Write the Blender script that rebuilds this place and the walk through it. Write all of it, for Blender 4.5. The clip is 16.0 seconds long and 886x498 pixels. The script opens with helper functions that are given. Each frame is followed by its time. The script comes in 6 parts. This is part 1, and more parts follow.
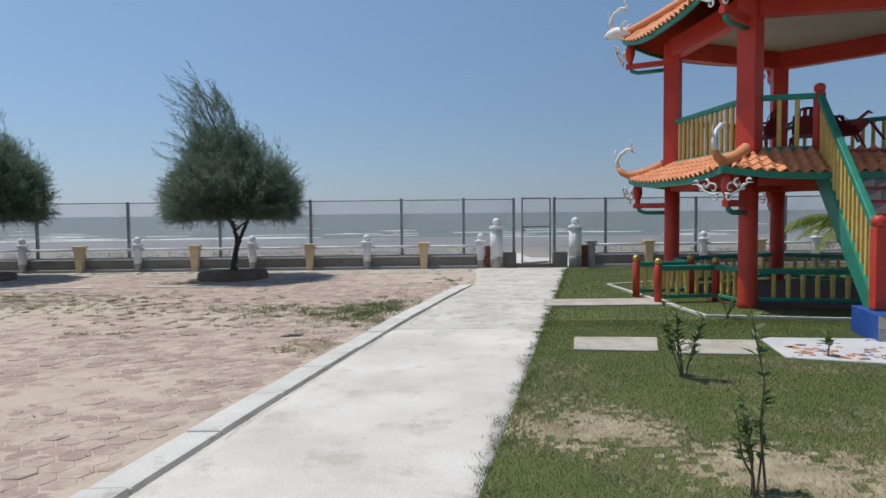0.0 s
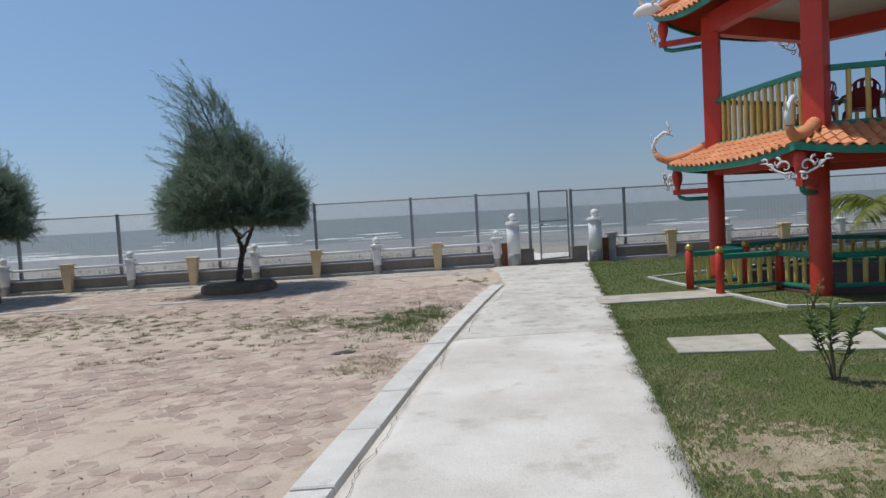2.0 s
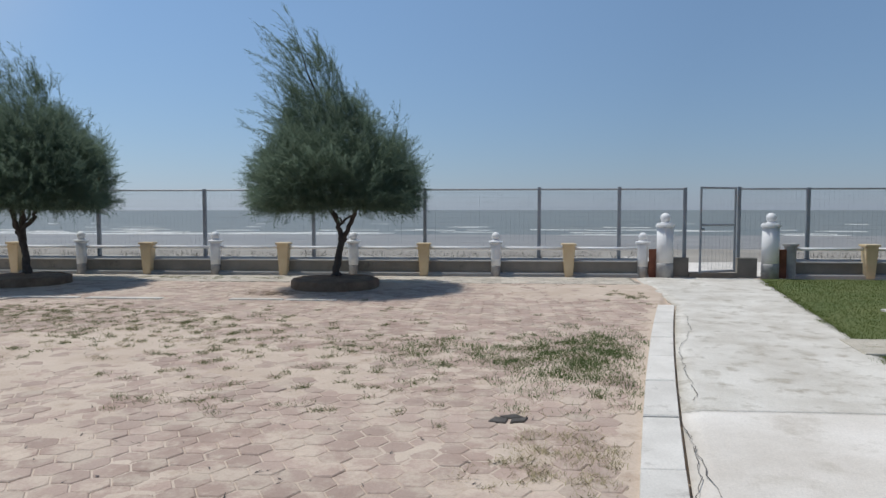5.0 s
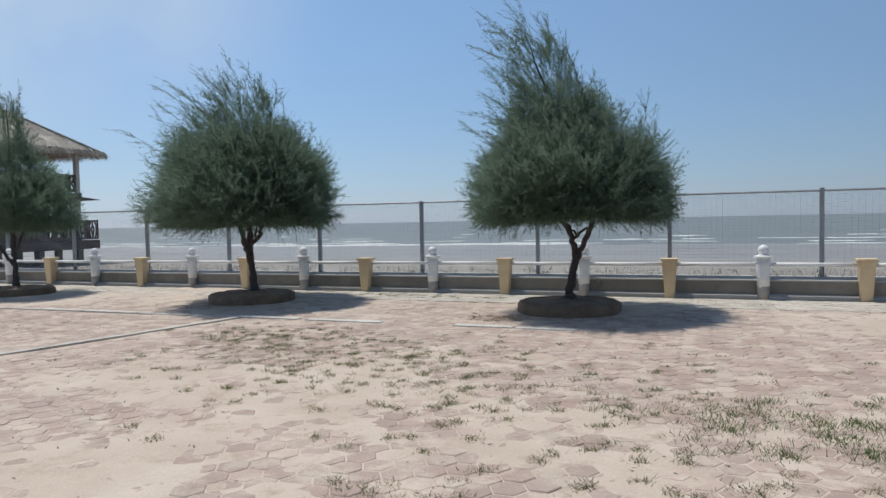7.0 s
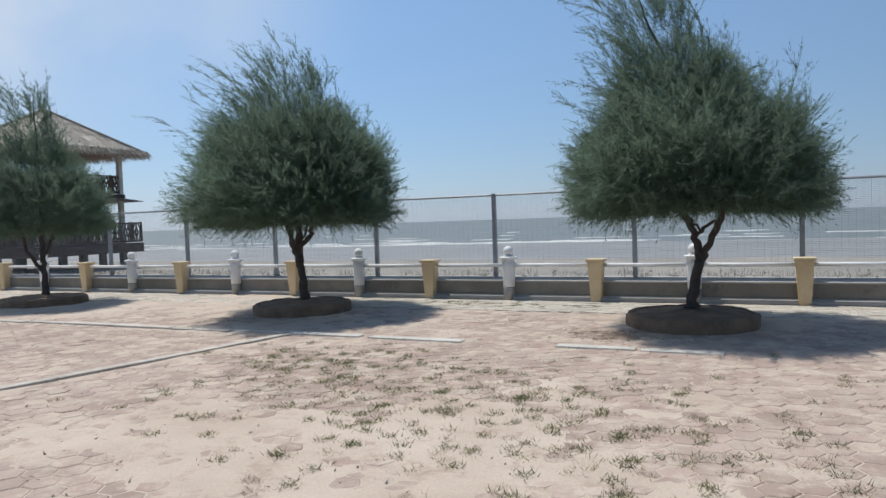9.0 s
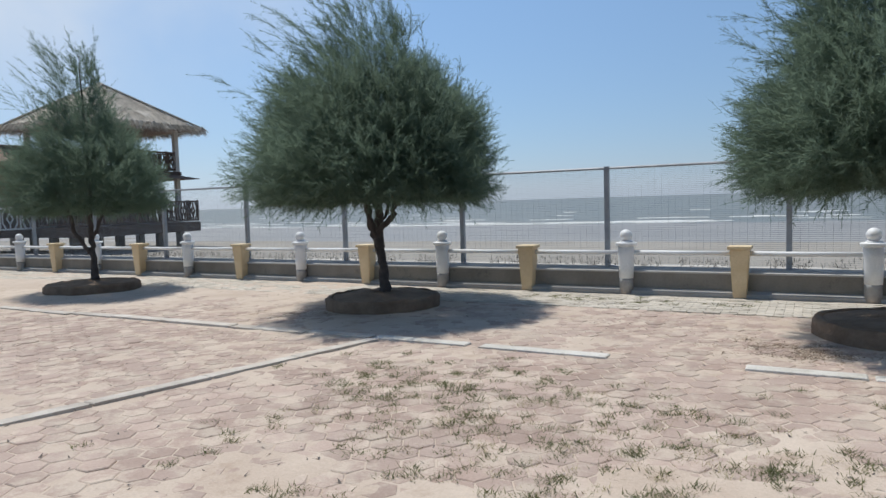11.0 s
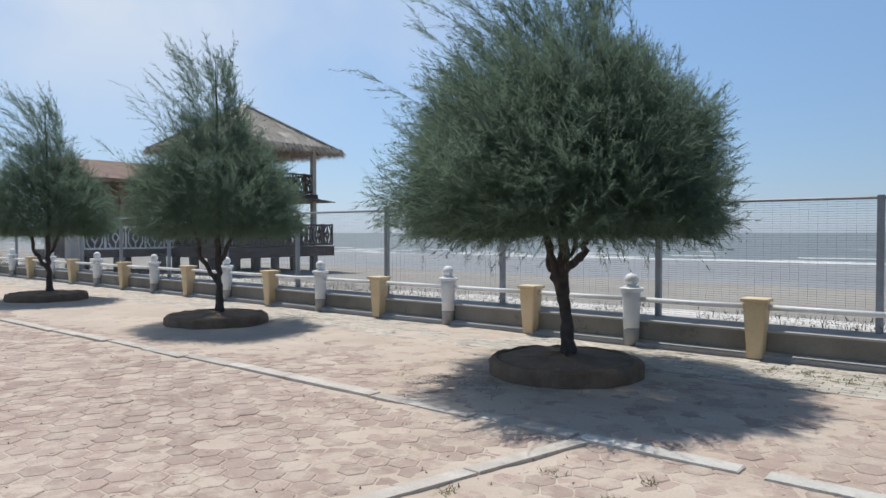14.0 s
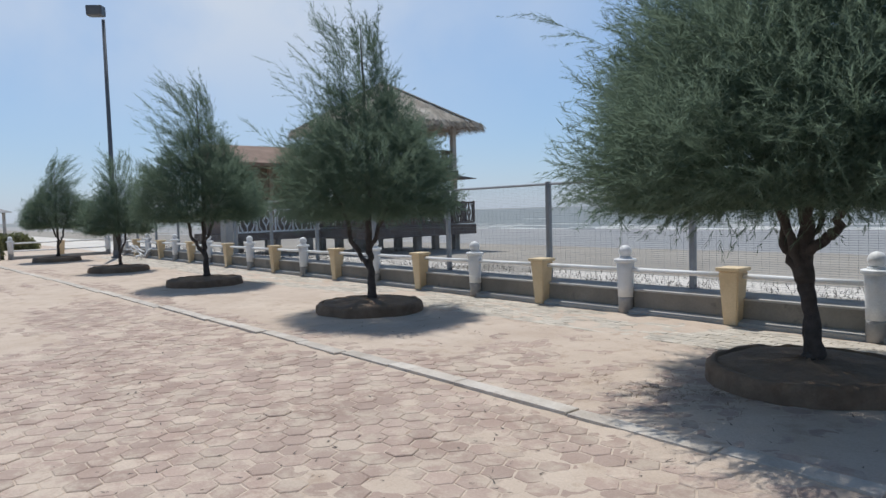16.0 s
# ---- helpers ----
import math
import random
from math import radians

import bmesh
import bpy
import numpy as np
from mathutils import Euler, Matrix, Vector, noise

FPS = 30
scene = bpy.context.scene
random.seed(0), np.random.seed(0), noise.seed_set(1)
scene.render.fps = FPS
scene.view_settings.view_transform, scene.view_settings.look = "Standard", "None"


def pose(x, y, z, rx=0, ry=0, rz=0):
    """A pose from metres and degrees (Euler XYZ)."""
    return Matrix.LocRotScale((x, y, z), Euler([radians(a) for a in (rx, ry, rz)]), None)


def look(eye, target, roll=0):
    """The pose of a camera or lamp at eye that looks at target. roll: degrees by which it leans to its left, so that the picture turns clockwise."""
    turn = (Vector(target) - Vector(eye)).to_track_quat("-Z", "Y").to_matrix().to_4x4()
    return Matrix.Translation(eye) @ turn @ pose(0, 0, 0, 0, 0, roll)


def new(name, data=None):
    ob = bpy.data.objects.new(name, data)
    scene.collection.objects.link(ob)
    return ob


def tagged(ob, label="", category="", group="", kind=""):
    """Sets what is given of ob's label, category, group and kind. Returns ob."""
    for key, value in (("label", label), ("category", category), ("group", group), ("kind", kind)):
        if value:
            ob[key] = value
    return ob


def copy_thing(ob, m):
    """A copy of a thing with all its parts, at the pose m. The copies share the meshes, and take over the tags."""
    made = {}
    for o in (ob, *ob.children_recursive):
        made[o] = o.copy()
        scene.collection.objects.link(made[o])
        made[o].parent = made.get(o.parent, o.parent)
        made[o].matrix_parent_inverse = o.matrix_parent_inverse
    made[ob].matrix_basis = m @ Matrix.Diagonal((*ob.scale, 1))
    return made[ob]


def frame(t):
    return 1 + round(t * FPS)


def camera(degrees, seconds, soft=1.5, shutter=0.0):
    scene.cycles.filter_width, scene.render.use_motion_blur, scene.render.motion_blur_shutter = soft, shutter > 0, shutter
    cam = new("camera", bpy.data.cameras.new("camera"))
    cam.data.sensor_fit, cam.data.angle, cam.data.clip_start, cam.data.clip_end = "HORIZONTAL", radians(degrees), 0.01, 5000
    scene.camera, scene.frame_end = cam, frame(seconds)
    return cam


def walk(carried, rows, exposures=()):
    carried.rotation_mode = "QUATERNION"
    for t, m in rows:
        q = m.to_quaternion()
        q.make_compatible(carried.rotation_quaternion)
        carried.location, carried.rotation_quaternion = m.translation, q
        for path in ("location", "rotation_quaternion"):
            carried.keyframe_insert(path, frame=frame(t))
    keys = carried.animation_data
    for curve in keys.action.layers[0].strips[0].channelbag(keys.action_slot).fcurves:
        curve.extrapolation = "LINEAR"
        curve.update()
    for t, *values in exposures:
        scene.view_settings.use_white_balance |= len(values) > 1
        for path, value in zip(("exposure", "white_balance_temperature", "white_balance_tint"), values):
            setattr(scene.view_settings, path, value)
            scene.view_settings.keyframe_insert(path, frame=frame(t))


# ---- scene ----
cam = camera(66.2, 16.0)
PATH = [
    (0, (0.291, -0.003, 1.559), (0.317, 1.994, 1.453), -0.6),
    (0.5, (0.113, 0.196, 1.557), (0.133, 2.192, 1.427), -1.8),
    (1, (-0.215, 0.418, 1.552), (-0.119, 2.411, 1.414), -0.7),
    (1.5, (-0.501, 0.732, 1.539), (-0.384, 2.72, 1.357), -1.9),
    (2, (-0.737, 1.025, 1.519), (-0.638, 3.02, 1.413), -3.2),
    (2.5, (-0.895, 1.455, 1.519), (-0.748, 3.447, 1.418), -1.3),
    (3, (-1.002, 1.895, 1.523), (-0.753, 3.876, 1.404), -2.5),
    (3.2, (-1.066, 2.084, 1.512), (-0.83, 4.069, 1.439), -1.8),
    (5.3, (-1.765, 4.206, 1.473), (-2.0, 6.187, 1.334), -1.5),
    (5.5, (-1.839, 4.339, 1.51), (-2.141, 6.308, 1.34), -2.8),
    (6, (-2.061, 4.818, 1.514), (-2.585, 6.747, 1.442), -3.7),
    (6.5, (-2.311, 5.262, 1.477), (-2.996, 7.141, 1.451), -1.0),
    (7, (-2.604, 5.646, 1.513), (-3.32, 7.512, 1.431), -1.1),
    (7.5, (-2.852, 6.084, 1.531), (-3.693, 7.897, 1.455), -1.5),
    (8, (-3.223, 6.457, 1.494), (-4.052, 8.274, 1.389), 0.7),
    (8.5, (-3.505, 6.875, 1.503), (-4.248, 8.73, 1.445), -1.6),
    (9, (-3.915, 7.274, 1.479), (-4.746, 9.092, 1.396), -1.9),
    (9.5, (-4.237, 7.598, 1.502), (-5.142, 9.375, 1.354), -1.6),
    (9.7, (-4.403, 7.77, 1.474), (-5.35, 9.528, 1.351), -2.4),
    (11.8, (-6.018, 9.125, 1.51), (-6.964, 10.88, 1.355), -1.2),
    (12, (-6.133, 9.24, 1.537), (-6.998, 11.038, 1.399), -1.1),
    (12.5, (-6.421, 9.519, 1.535), (-7.326, 11.302, 1.472), -1.3),
    (13, (-6.772, 9.827, 1.526), (-7.837, 11.518, 1.445), -1.3),
    (13.5, (-7.065, 9.956, 1.54), (-8.184, 11.609, 1.421), -1.1),
    (14, (-7.364, 10.283, 1.532), (-8.625, 11.835, 1.483), -0.0),
    (14.5, (-7.627, 10.423, 1.508), (-9.049, 11.824, 1.385), -0.5),
    (15, (-8.003, 10.505, 1.514), (-9.508, 11.816, 1.384), -0.1),
    (15.5, (-8.217, 10.633, 1.505), (-9.799, 11.851, 1.387), -1.1),
    (16, (-8.582, 10.858, 1.559), (-10.118, 12.133, 1.444), -1.7),
]
walk(cam, [(t, look(eye, target, roll)) for t, eye, target, roll in PATH], [(0.0, -0.13, 6300, 10), (3.0, -0.23, 6200, 10), (7.0, -0.0, 6220, 9), (12.5, 0.1, 6200, 9), (14.5, 0.12, 6200, 10), (16.0, -0.02, 6200, 10)])

# ---- world and sun ----
SUN_TO = Vector((-0.35, 0.125, 0.93)).normalized()
world = bpy.data.worlds.new("sky")
scene.world = world
world.use_nodes = True
wn = world.node_tree.nodes
sky = wn.new("ShaderNodeTexSky")
sky.sky_type = "NISHITA"
sky.sun_disc = False
sky.sun_elevation = math.asin(SUN_TO.z)
sky.sun_rotation = math.atan2(SUN_TO.x, SUN_TO.y)
sky.air_density, sky.dust_density, sky.ozone_density = 1.2, 0.25, 3.0
haze = wn.new("ShaderNodeMix")
haze.data_type = "RGBA"
haze.inputs["Factor"].default_value = 0.5
haze.inputs["B"].default_value = (3.15, 5.2, 8.6, 1.0)
world.node_tree.links.new(sky.outputs[0], haze.inputs["A"])
wl = world.node_tree.links.new
where = wn.new("ShaderNodeTexCoord")
height = wn.new("ShaderNodeSeparateXYZ")
wl(where.outputs["Generated"], height.inputs[0])
overhead = wn.new("ShaderNodeMapRange")
overhead.interpolation_type = "SMOOTHSTEP"
overhead.inputs["From Min"].default_value, overhead.inputs["From Max"].default_value = 0.48, 0.8
overhead.inputs["To Min"].default_value, overhead.inputs["To Max"].default_value = 0.5, 0.0
wl(height.outputs["Z"], overhead.inputs["Value"])
wl(overhead.outputs["Result"], haze.inputs["Factor"])
toward = wn.new("ShaderNodeVectorMath")
toward.operation = "DOT_PRODUCT"
toward.inputs[1].default_value = Vector((-0.90, 0.28, 0.42)).normalized()
wl(where.outputs["Generated"], toward.inputs[0])
near = wn.new("ShaderNodeMapRange")
near.interpolation_type = "SMOOTHSTEP"
near.inputs["From Min"].default_value, near.inputs["From Max"].default_value = 0.74, 1.0
near.inputs["To Max"].default_value = 0.9
wl(toward.outputs["Value"], near.inputs["Value"])
wisp = wn.new("ShaderNodeTexNoise")
wisp.inputs["Scale"].default_value, wisp.inputs["Detail"].default_value = 3.2, 6.0
wl(where.outputs["Generated"], wisp.inputs["Vector"])
thin = wn.new("ShaderNodeMapRange")
thin.inputs["From Min"].default_value, thin.inputs["From Max"].default_value = 0.25, 0.6
wl(wisp.outputs["Fac"], thin.inputs["Value"])
amount = wn.new("ShaderNodeMath")
amount.operation = "MULTIPLY"
wl(near.outputs["Result"], amount.inputs[0])
wl(thin.outputs["Result"], amount.inputs[1])
aloft = wn.new("ShaderNodeMapRange")
aloft.interpolation_type = "SMOOTHSTEP"
aloft.inputs["From Min"].default_value, aloft.inputs["From Max"].default_value = 0.06, 0.3
aloft.inputs["To Min"].default_value = 0.25
wl(height.outputs["Z"], aloft.inputs["Value"])
cover_share = wn.new("ShaderNodeMath")
cover_share.operation = "MULTIPLY"
wl(amount.outputs[0], cover_share.inputs[0])
wl(aloft.outputs["Result"], cover_share.inputs[1])
cloud = wn.new("ShaderNodeMix")
cloud.data_type = "RGBA"
cloud.inputs["B"].default_value = (8.0, 8.6, 9.4, 1.0)
wl(cover_share.outputs[0], cloud.inputs["Factor"])
lean = wn.new("ShaderNodeMapRange")
lean.inputs["From Min"].default_value, lean.inputs["From Max"].default_value = 0.1, 0.8
lean.inputs["To Min"].default_value, lean.inputs["To Max"].default_value = 0.9, 1.2
wl(toward.outputs["Value"], lean.inputs["Value"])
glow = wn.new("ShaderNodeVectorMath")
glow.operation = "SCALE"
wl(haze.outputs["Result"], glow.inputs[0])
wl(lean.outputs["Result"], glow.inputs["Scale"])
wl(glow.outputs["Vector"], cloud.inputs["A"])
wl(cloud.outputs["Result"], wn["Background"].inputs[0])
wn["Background"].inputs[1].default_value = 0.08
sun = new("sun", bpy.data.lights.new("sun", "SUN"))
sun.data.energy, sun.data.angle, sun.data.color = 3.65, radians(0.53), (1.0, 0.955, 0.885)
sun.matrix_world = look((0, 0, 40), Vector((0, 0, 40)) - SUN_TO)


# ---- materials ----
def material(name, a, b, rough=0.8, scale=3.0, fine=40.0, bump=0.2, metal=0.0, dirt=None, dirt_at=0.62, spread=0.0, ramp=(0.35, 0.65)):
    """Two colours mixed by a coarse noise, fine grain in value and relief, stains of a third colour, a spread of tone from object to object."""
    m = bpy.data.materials.new(name)
    m.use_nodes = True
    nt = m.node_tree
    n, link = nt.nodes, nt.links.new
    bsdf = n["Principled BSDF"]
    bsdf.inputs["Roughness"].default_value, bsdf.inputs["Metallic"].default_value = rough, metal
    geo = n.new("ShaderNodeNewGeometry")

    def fbm(s, detail=5.0, rough_=0.6):
        t = n.new("ShaderNodeTexNoise")
        t.inputs["Scale"].default_value, t.inputs["Detail"].default_value, t.inputs["Roughness"].default_value = s, detail, rough_
        link(geo.outputs["Position"], t.inputs["Vector"])
        return t.outputs["Fac"]

    def steps(source, lo, hi):
        r = n.new("ShaderNodeMapRange")
        r.inputs["From Min"].default_value, r.inputs["From Max"].default_value = lo, hi
        link(source, r.inputs["Value"])
        return r.outputs["Result"]

    def mix(fac, one, two, kind="MIX"):
        x = n.new("ShaderNodeMix")
        x.data_type, x.blend_type = "RGBA", kind
        for socket, value in ((x.inputs["Factor"], fac), (x.inputs["A"], one), (x.inputs["B"], two)):
            if hasattr(value, "node"):
                link(value, socket)
            else:
                socket.default_value = value if isinstance(value, (int, float)) else (*value, 1.0)
        return x.outputs["Result"]

    colour = mix(steps(fbm(scale), *ramp), a, b)
    grain = fbm(fine, 3.0)
    if dirt:
        colour = mix(steps(fbm(scale * 2.3, 8.0, 0.7), dirt_at, dirt_at + 0.12), colour, dirt)
    tone = n.new("ShaderNodeMapRange")
    tone.inputs["To Min"].default_value, tone.inputs["To Max"].default_value = 0.78, 1.16
    link(grain, tone.inputs["Value"])
    grey = n.new("ShaderNodeCombineColor")
    for s in grey.inputs[:3]:
        link(tone.outputs["Result"], s)
    colour = mix(1.0, colour, grey.outputs[0], "MULTIPLY")
    if spread:
        info = n.new("ShaderNodeObjectInfo")
        rnd = n.new("ShaderNodeMath")
        rnd.operation = "ADD"
        link(info.outputs["Random"], rnd.inputs[0])
        link(geo.outputs["Random Per Island"], rnd.inputs[1])
        fr = n.new("ShaderNodeMath")
        fr.operation = "FRACT"
        link(rnd.outputs[0], fr.inputs[0])
        hsv = n.new("ShaderNodeHueSaturation")
        v = n.new("ShaderNodeMapRange")
        v.inputs["To Min"].default_value, v.inputs["To Max"].default_value = 1 - spread, 1 + spread
        link(fr.outputs[0], v.inputs["Value"])
        link(v.outputs["Result"], hsv.inputs["Value"])
        link(colour, hsv.inputs["Color"])
        colour = hsv.outputs["Color"]
    link(colour, bsdf.inputs["Base Color"])
    if bump:
        bp = n.new("ShaderNodeBump")
        bp.inputs["Strength"].default_value, bp.inputs["Distance"].default_value = bump, 0.02
        link(grain, bp.inputs["Height"])
        link(bp.outputs["Normal"], bsdf.inputs["Normal"])
    return m


SAND = material("sand", (0.485, 0.385, 0.298), (0.58, 0.48, 0.382), 0.95, 1.1, 60, 0.35, dirt=(0.42, 0.32, 0.24), dirt_at=0.54)
BEACH = material("beach_sand", (0.265, 0.24, 0.20), (0.33, 0.30, 0.25), 0.9, 0.2, 20, 0.3, dirt=(0.28, 0.25, 0.19), dirt_at=0.6)
DRY_SAND = material("dry_beach_sand", (0.55, 0.51, 0.45), (0.66, 0.62, 0.55), 0.95, 0.6, 30, 0.3, dirt=(0.45, 0.40, 0.33), dirt_at=0.6)
WET = material("wet_sand", (0.23, 0.21, 0.18), (0.30, 0.275, 0.235), 0.45, 0.1, 4, 0.1)
SEA = material("sea_water", (0.145, 0.16, 0.14), (0.19, 0.195, 0.165), 0.45, 0.03, 0.8, 0.5)
FOAM = material("sea_foam", (0.55, 0.56, 0.54), (0.75, 0.76, 0.74), 0.9, 0.6, 6, 0.3)
PAVER = material("paver_clay", (0.36, 0.262, 0.208), (0.455, 0.35, 0.285), 0.9, 1.3, 55, 0.35, dirt=(0.52, 0.425, 0.335), dirt_at=0.47, spread=0.11)
PALE_PAVER = material("pale_paver", (0.45, 0.40, 0.325), (0.57, 0.515, 0.43), 0.9, 2.0, 55, 0.3, dirt=(0.33, 0.28, 0.22), dirt_at=0.56, spread=0.14)
PATH_NEW = material("path_concrete", (0.56, 0.512, 0.445), (0.74, 0.70, 0.635), 0.9, 0.7, 70, 0.3, dirt=(0.50, 0.455, 0.385), dirt_at=0.54)
PATH_OLD = material("weathered_path_concrete", (0.50, 0.465, 0.40), (0.66, 0.63, 0.565), 0.9, 1.4, 45, 0.45, dirt=(0.40, 0.365, 0.30), dirt_at=0.52)
KERB = material("kerb_concrete", (0.59, 0.56, 0.505), (0.69, 0.66, 0.60), 0.95, 2.5, 80, 0.3, dirt=(0.47, 0.44, 0.39), dirt_at=0.58, spread=0.05)
OLD_KERB = material("worn_kerb_paint", (0.44, 0.385, 0.32), (0.58, 0.53, 0.46), 0.9, 3.0, 60, 0.3, dirt=(0.36, 0.31, 0.27), dirt_at=0.58, spread=0.1)
WORN_SLAB = material("worn_slab_concrete", (0.40, 0.36, 0.29), (0.54, 0.50, 0.42), 0.95, 3.0, 60, 0.4, dirt=(0.27, 0.25, 0.17), dirt_at=0.56)
# On the sea wall these two tones also carry shaded face and lit ledges.
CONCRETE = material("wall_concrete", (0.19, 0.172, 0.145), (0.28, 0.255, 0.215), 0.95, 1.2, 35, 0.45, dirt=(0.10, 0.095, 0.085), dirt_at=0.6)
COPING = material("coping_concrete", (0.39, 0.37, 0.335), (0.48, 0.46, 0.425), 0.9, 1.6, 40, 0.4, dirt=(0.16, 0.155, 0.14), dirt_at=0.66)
WHITE = material("white_paint", (0.74, 0.74, 0.73), (0.82, 0.82, 0.81), 0.55, 3.0, 60, 0.1, dirt=(0.56, 0.55, 0.52), dirt_at=0.68)
BARE = material("bare_render", (0.30, 0.29, 0.28), (0.44, 0.43, 0.41), 0.9, 5.0, 60, 0.4, dirt=(0.62, 0.61, 0.59), dirt_at=0.66)
CREAM = material("cream_paint", (0.66, 0.50, 0.29), (0.74, 0.59, 0.37), 0.65, 3.0, 60, 0.15, dirt=(0.50, 0.39, 0.25), dirt_at=0.66)
RUST = material("rusty_sheet", (0.17, 0.055, 0.03), (0.26, 0.10, 0.055), 0.8, 4.0, 40, 0.3, dirt=(0.09, 0.06, 0.05))
STEEL = material("grey_steel", (0.24, 0.26, 0.28), (0.32, 0.34, 0.36), 0.55, 4.0, 60, 0.1, metal=0.3, dirt=(0.15, 0.14, 0.13), dirt_at=0.72)
WIRE = material("fence_wire", (0.20, 0.22, 0.24), (0.28, 0.30, 0.32), 0.6, 8.0, 60, 0.0, metal=0.3)
EARTH = material("planter_earth", (0.165, 0.11, 0.07), (0.245, 0.17, 0.112), 0.98, 4.0, 40, 0.5, dirt=(0.31, 0.22, 0.15), dirt_at=0.62)
BARK = material("bark", (0.055, 0.046, 0.041), (0.095, 0.08, 0.07), 0.95, 9.0, 60, 0.8)
NEEDLE = material("casuarina_needles", (0.078, 0.116, 0.086), (0.106, 0.146, 0.104), 0.9, 1.6, 9, 0.0, spread=0.08)
NEEDLE.node_tree.nodes["Principled BSDF"].inputs["Specular IOR Level"].default_value = 0.02
GRASS = material("lawn_grass", (0.088, 0.122, 0.028), (0.142, 0.160, 0.046), 0.85, 1.1, 20, 0.0, spread=0.14)
TURF = material("turf_soil", (0.082, 0.112, 0.028), (0.13, 0.148, 0.046), 0.98, 1.3, 40, 0.6, dirt=(0.24, 0.21, 0.10), dirt_at=0.64)
BARE_SOIL = material("bare_sandy_soil", (0.30, 0.24, 0.15), (0.46, 0.385, 0.265), 0.98, 3.0, 50, 0.5, dirt=(0.18, 0.16, 0.07), dirt_at=0.55)
DRY = material("dry_grass", (0.26, 0.23, 0.11), (0.42, 0.36, 0.21), 0.85, 2.0, 20, 0.0, spread=0.3)
STEM = material("green_brown_stem", (0.13, 0.10, 0.06), (0.19, 0.15, 0.09), 0.9, 9.0, 60, 0.3)
LITTER = material("leaf_litter", (0.15, 0.10, 0.065), (0.24, 0.17, 0.115), 0.95, 3.0, 30, 0.0, spread=0.3)
WEED_GREEN = material("green_weed_leaf", (0.078, 0.122, 0.034), (0.128, 0.162, 0.058), 0.75, 2.0, 20, 0.0, spread=0.3)
WEED = material("weed_leaf", (0.12, 0.128, 0.058), (0.19, 0.182, 0.09), 0.75, 2.0, 20, 0.0, spread=0.3)
LEAF = material("shrub_leaf", (0.095, 0.15, 0.045), (0.18, 0.22, 0.08), 0.5, 12.0, 30, 0.0, spread=0.25)
PALM = material("palm_leaf", (0.13, 0.19, 0.035), (0.34, 0.34, 0.07), 0.5, 4.0, 30, 0.0, spread=0.25)
RED = material("red_paint", (0.50, 0.035, 0.018), (0.60, 0.055, 0.028), 0.5, 2.0, 50, 0.1, dirt=(0.40, 0.05, 0.03), dirt_at=0.66)
GREEN = material("green_paint", (0.015, 0.20, 0.13), (0.03, 0.27, 0.18), 0.45, 2.5, 50, 0.1, dirt=(0.02, 0.13, 0.09), dirt_at=0.66)
YELLOW = material("yellow_paint", (0.62, 0.42, 0.09), (0.72, 0.52, 0.16), 0.5, 4.0, 50, 0.1, dirt=(0.45, 0.30, 0.08), dirt_at=0.68)
GOLD = material("gold_paint", (0.52, 0.32, 0.06), (0.62, 0.42, 0.12), 0.35, 8.0, 50, 0.1, metal=0.5)
BLUE = material("blue_paint", (0.02, 0.07, 0.32), (0.03, 0.10, 0.40), 0.5, 3.0, 50, 0.1)
ROOF = material("orange_roof_tile", (0.62, 0.23, 0.09), (0.74, 0.32, 0.15), 0.7, 3.0, 50, 0.25, dirt=(0.50, 0.17, 0.07), dirt_at=0.64, spread=0.1)
# Pavilion floor: red-brown, darkened to hold the shade below the deck.
BASE_SHADE = material("shaded_red_floor", (0.10, 0.048, 0.032), (0.15, 0.075, 0.05), 0.9, 3.0, 50, 0.1, dirt=(0.2, 0.16, 0.13))
MAROON = material("maroon_plastic", (0.25, 0.022, 0.022), (0.31, 0.032, 0.03), 0.35, 4.0, 50, 0.05)
SOFFIT = material("soffit_render", (0.50, 0.47, 0.43), (0.60, 0.57, 0.53), 0.85, 1.2, 40, 0.15, dirt=(0.40, 0.37, 0.33), dirt_at=0.66)
TILE_A = material("beige_tile", (0.46, 0.41, 0.33), (0.56, 0.51, 0.43), 0.3, 5.0, 60, 0.05, spread=0.12)
TILE_B = material("grey_tile", (0.22, 0.21, 0.20), (0.30, 0.29, 0.27), 0.3, 5.0, 60, 0.05, spread=0.12)
MOSAIC = material("mosaic_white", (0.66, 0.65, 0.63), (0.76, 0.75, 0.73), 0.4, 3.0, 60, 0.1, spread=0.06)
MOSAIC_RED = material("mosaic_orange", (0.55, 0.20, 0.09), (0.66, 0.34, 0.20), 0.4, 3.0, 60, 0.1, spread=0.2)
MOSAIC_BLUE = material("mosaic_blue", (0.10, 0.16, 0.30), (0.30, 0.36, 0.45), 0.4, 3.0, 60, 0.1, spread=0.2)
THATCH = material("thatch", (0.42, 0.37, 0.30), (0.58, 0.53, 0.45), 0.98, 1.5, 25, 0.8, dirt=(0.20, 0.16, 0.12), dirt_at=0.62, spread=0.3)
TIMBER = material("dark_timber", (0.06, 0.04, 0.03), (0.11, 0.075, 0.055), 0.8, 3.0, 40, 0.3)
HUT_WALL = material("hut_boards", (0.17, 0.11, 0.08), (0.25, 0.17, 0.125), 0.85, 1.5, 30, 0.3)
LAMP_GREY = material("lamp_metal", (0.10, 0.11, 0.12), (0.15, 0.16, 0.17), 0.5, 3.0, 50, 0.05, metal=0.4)
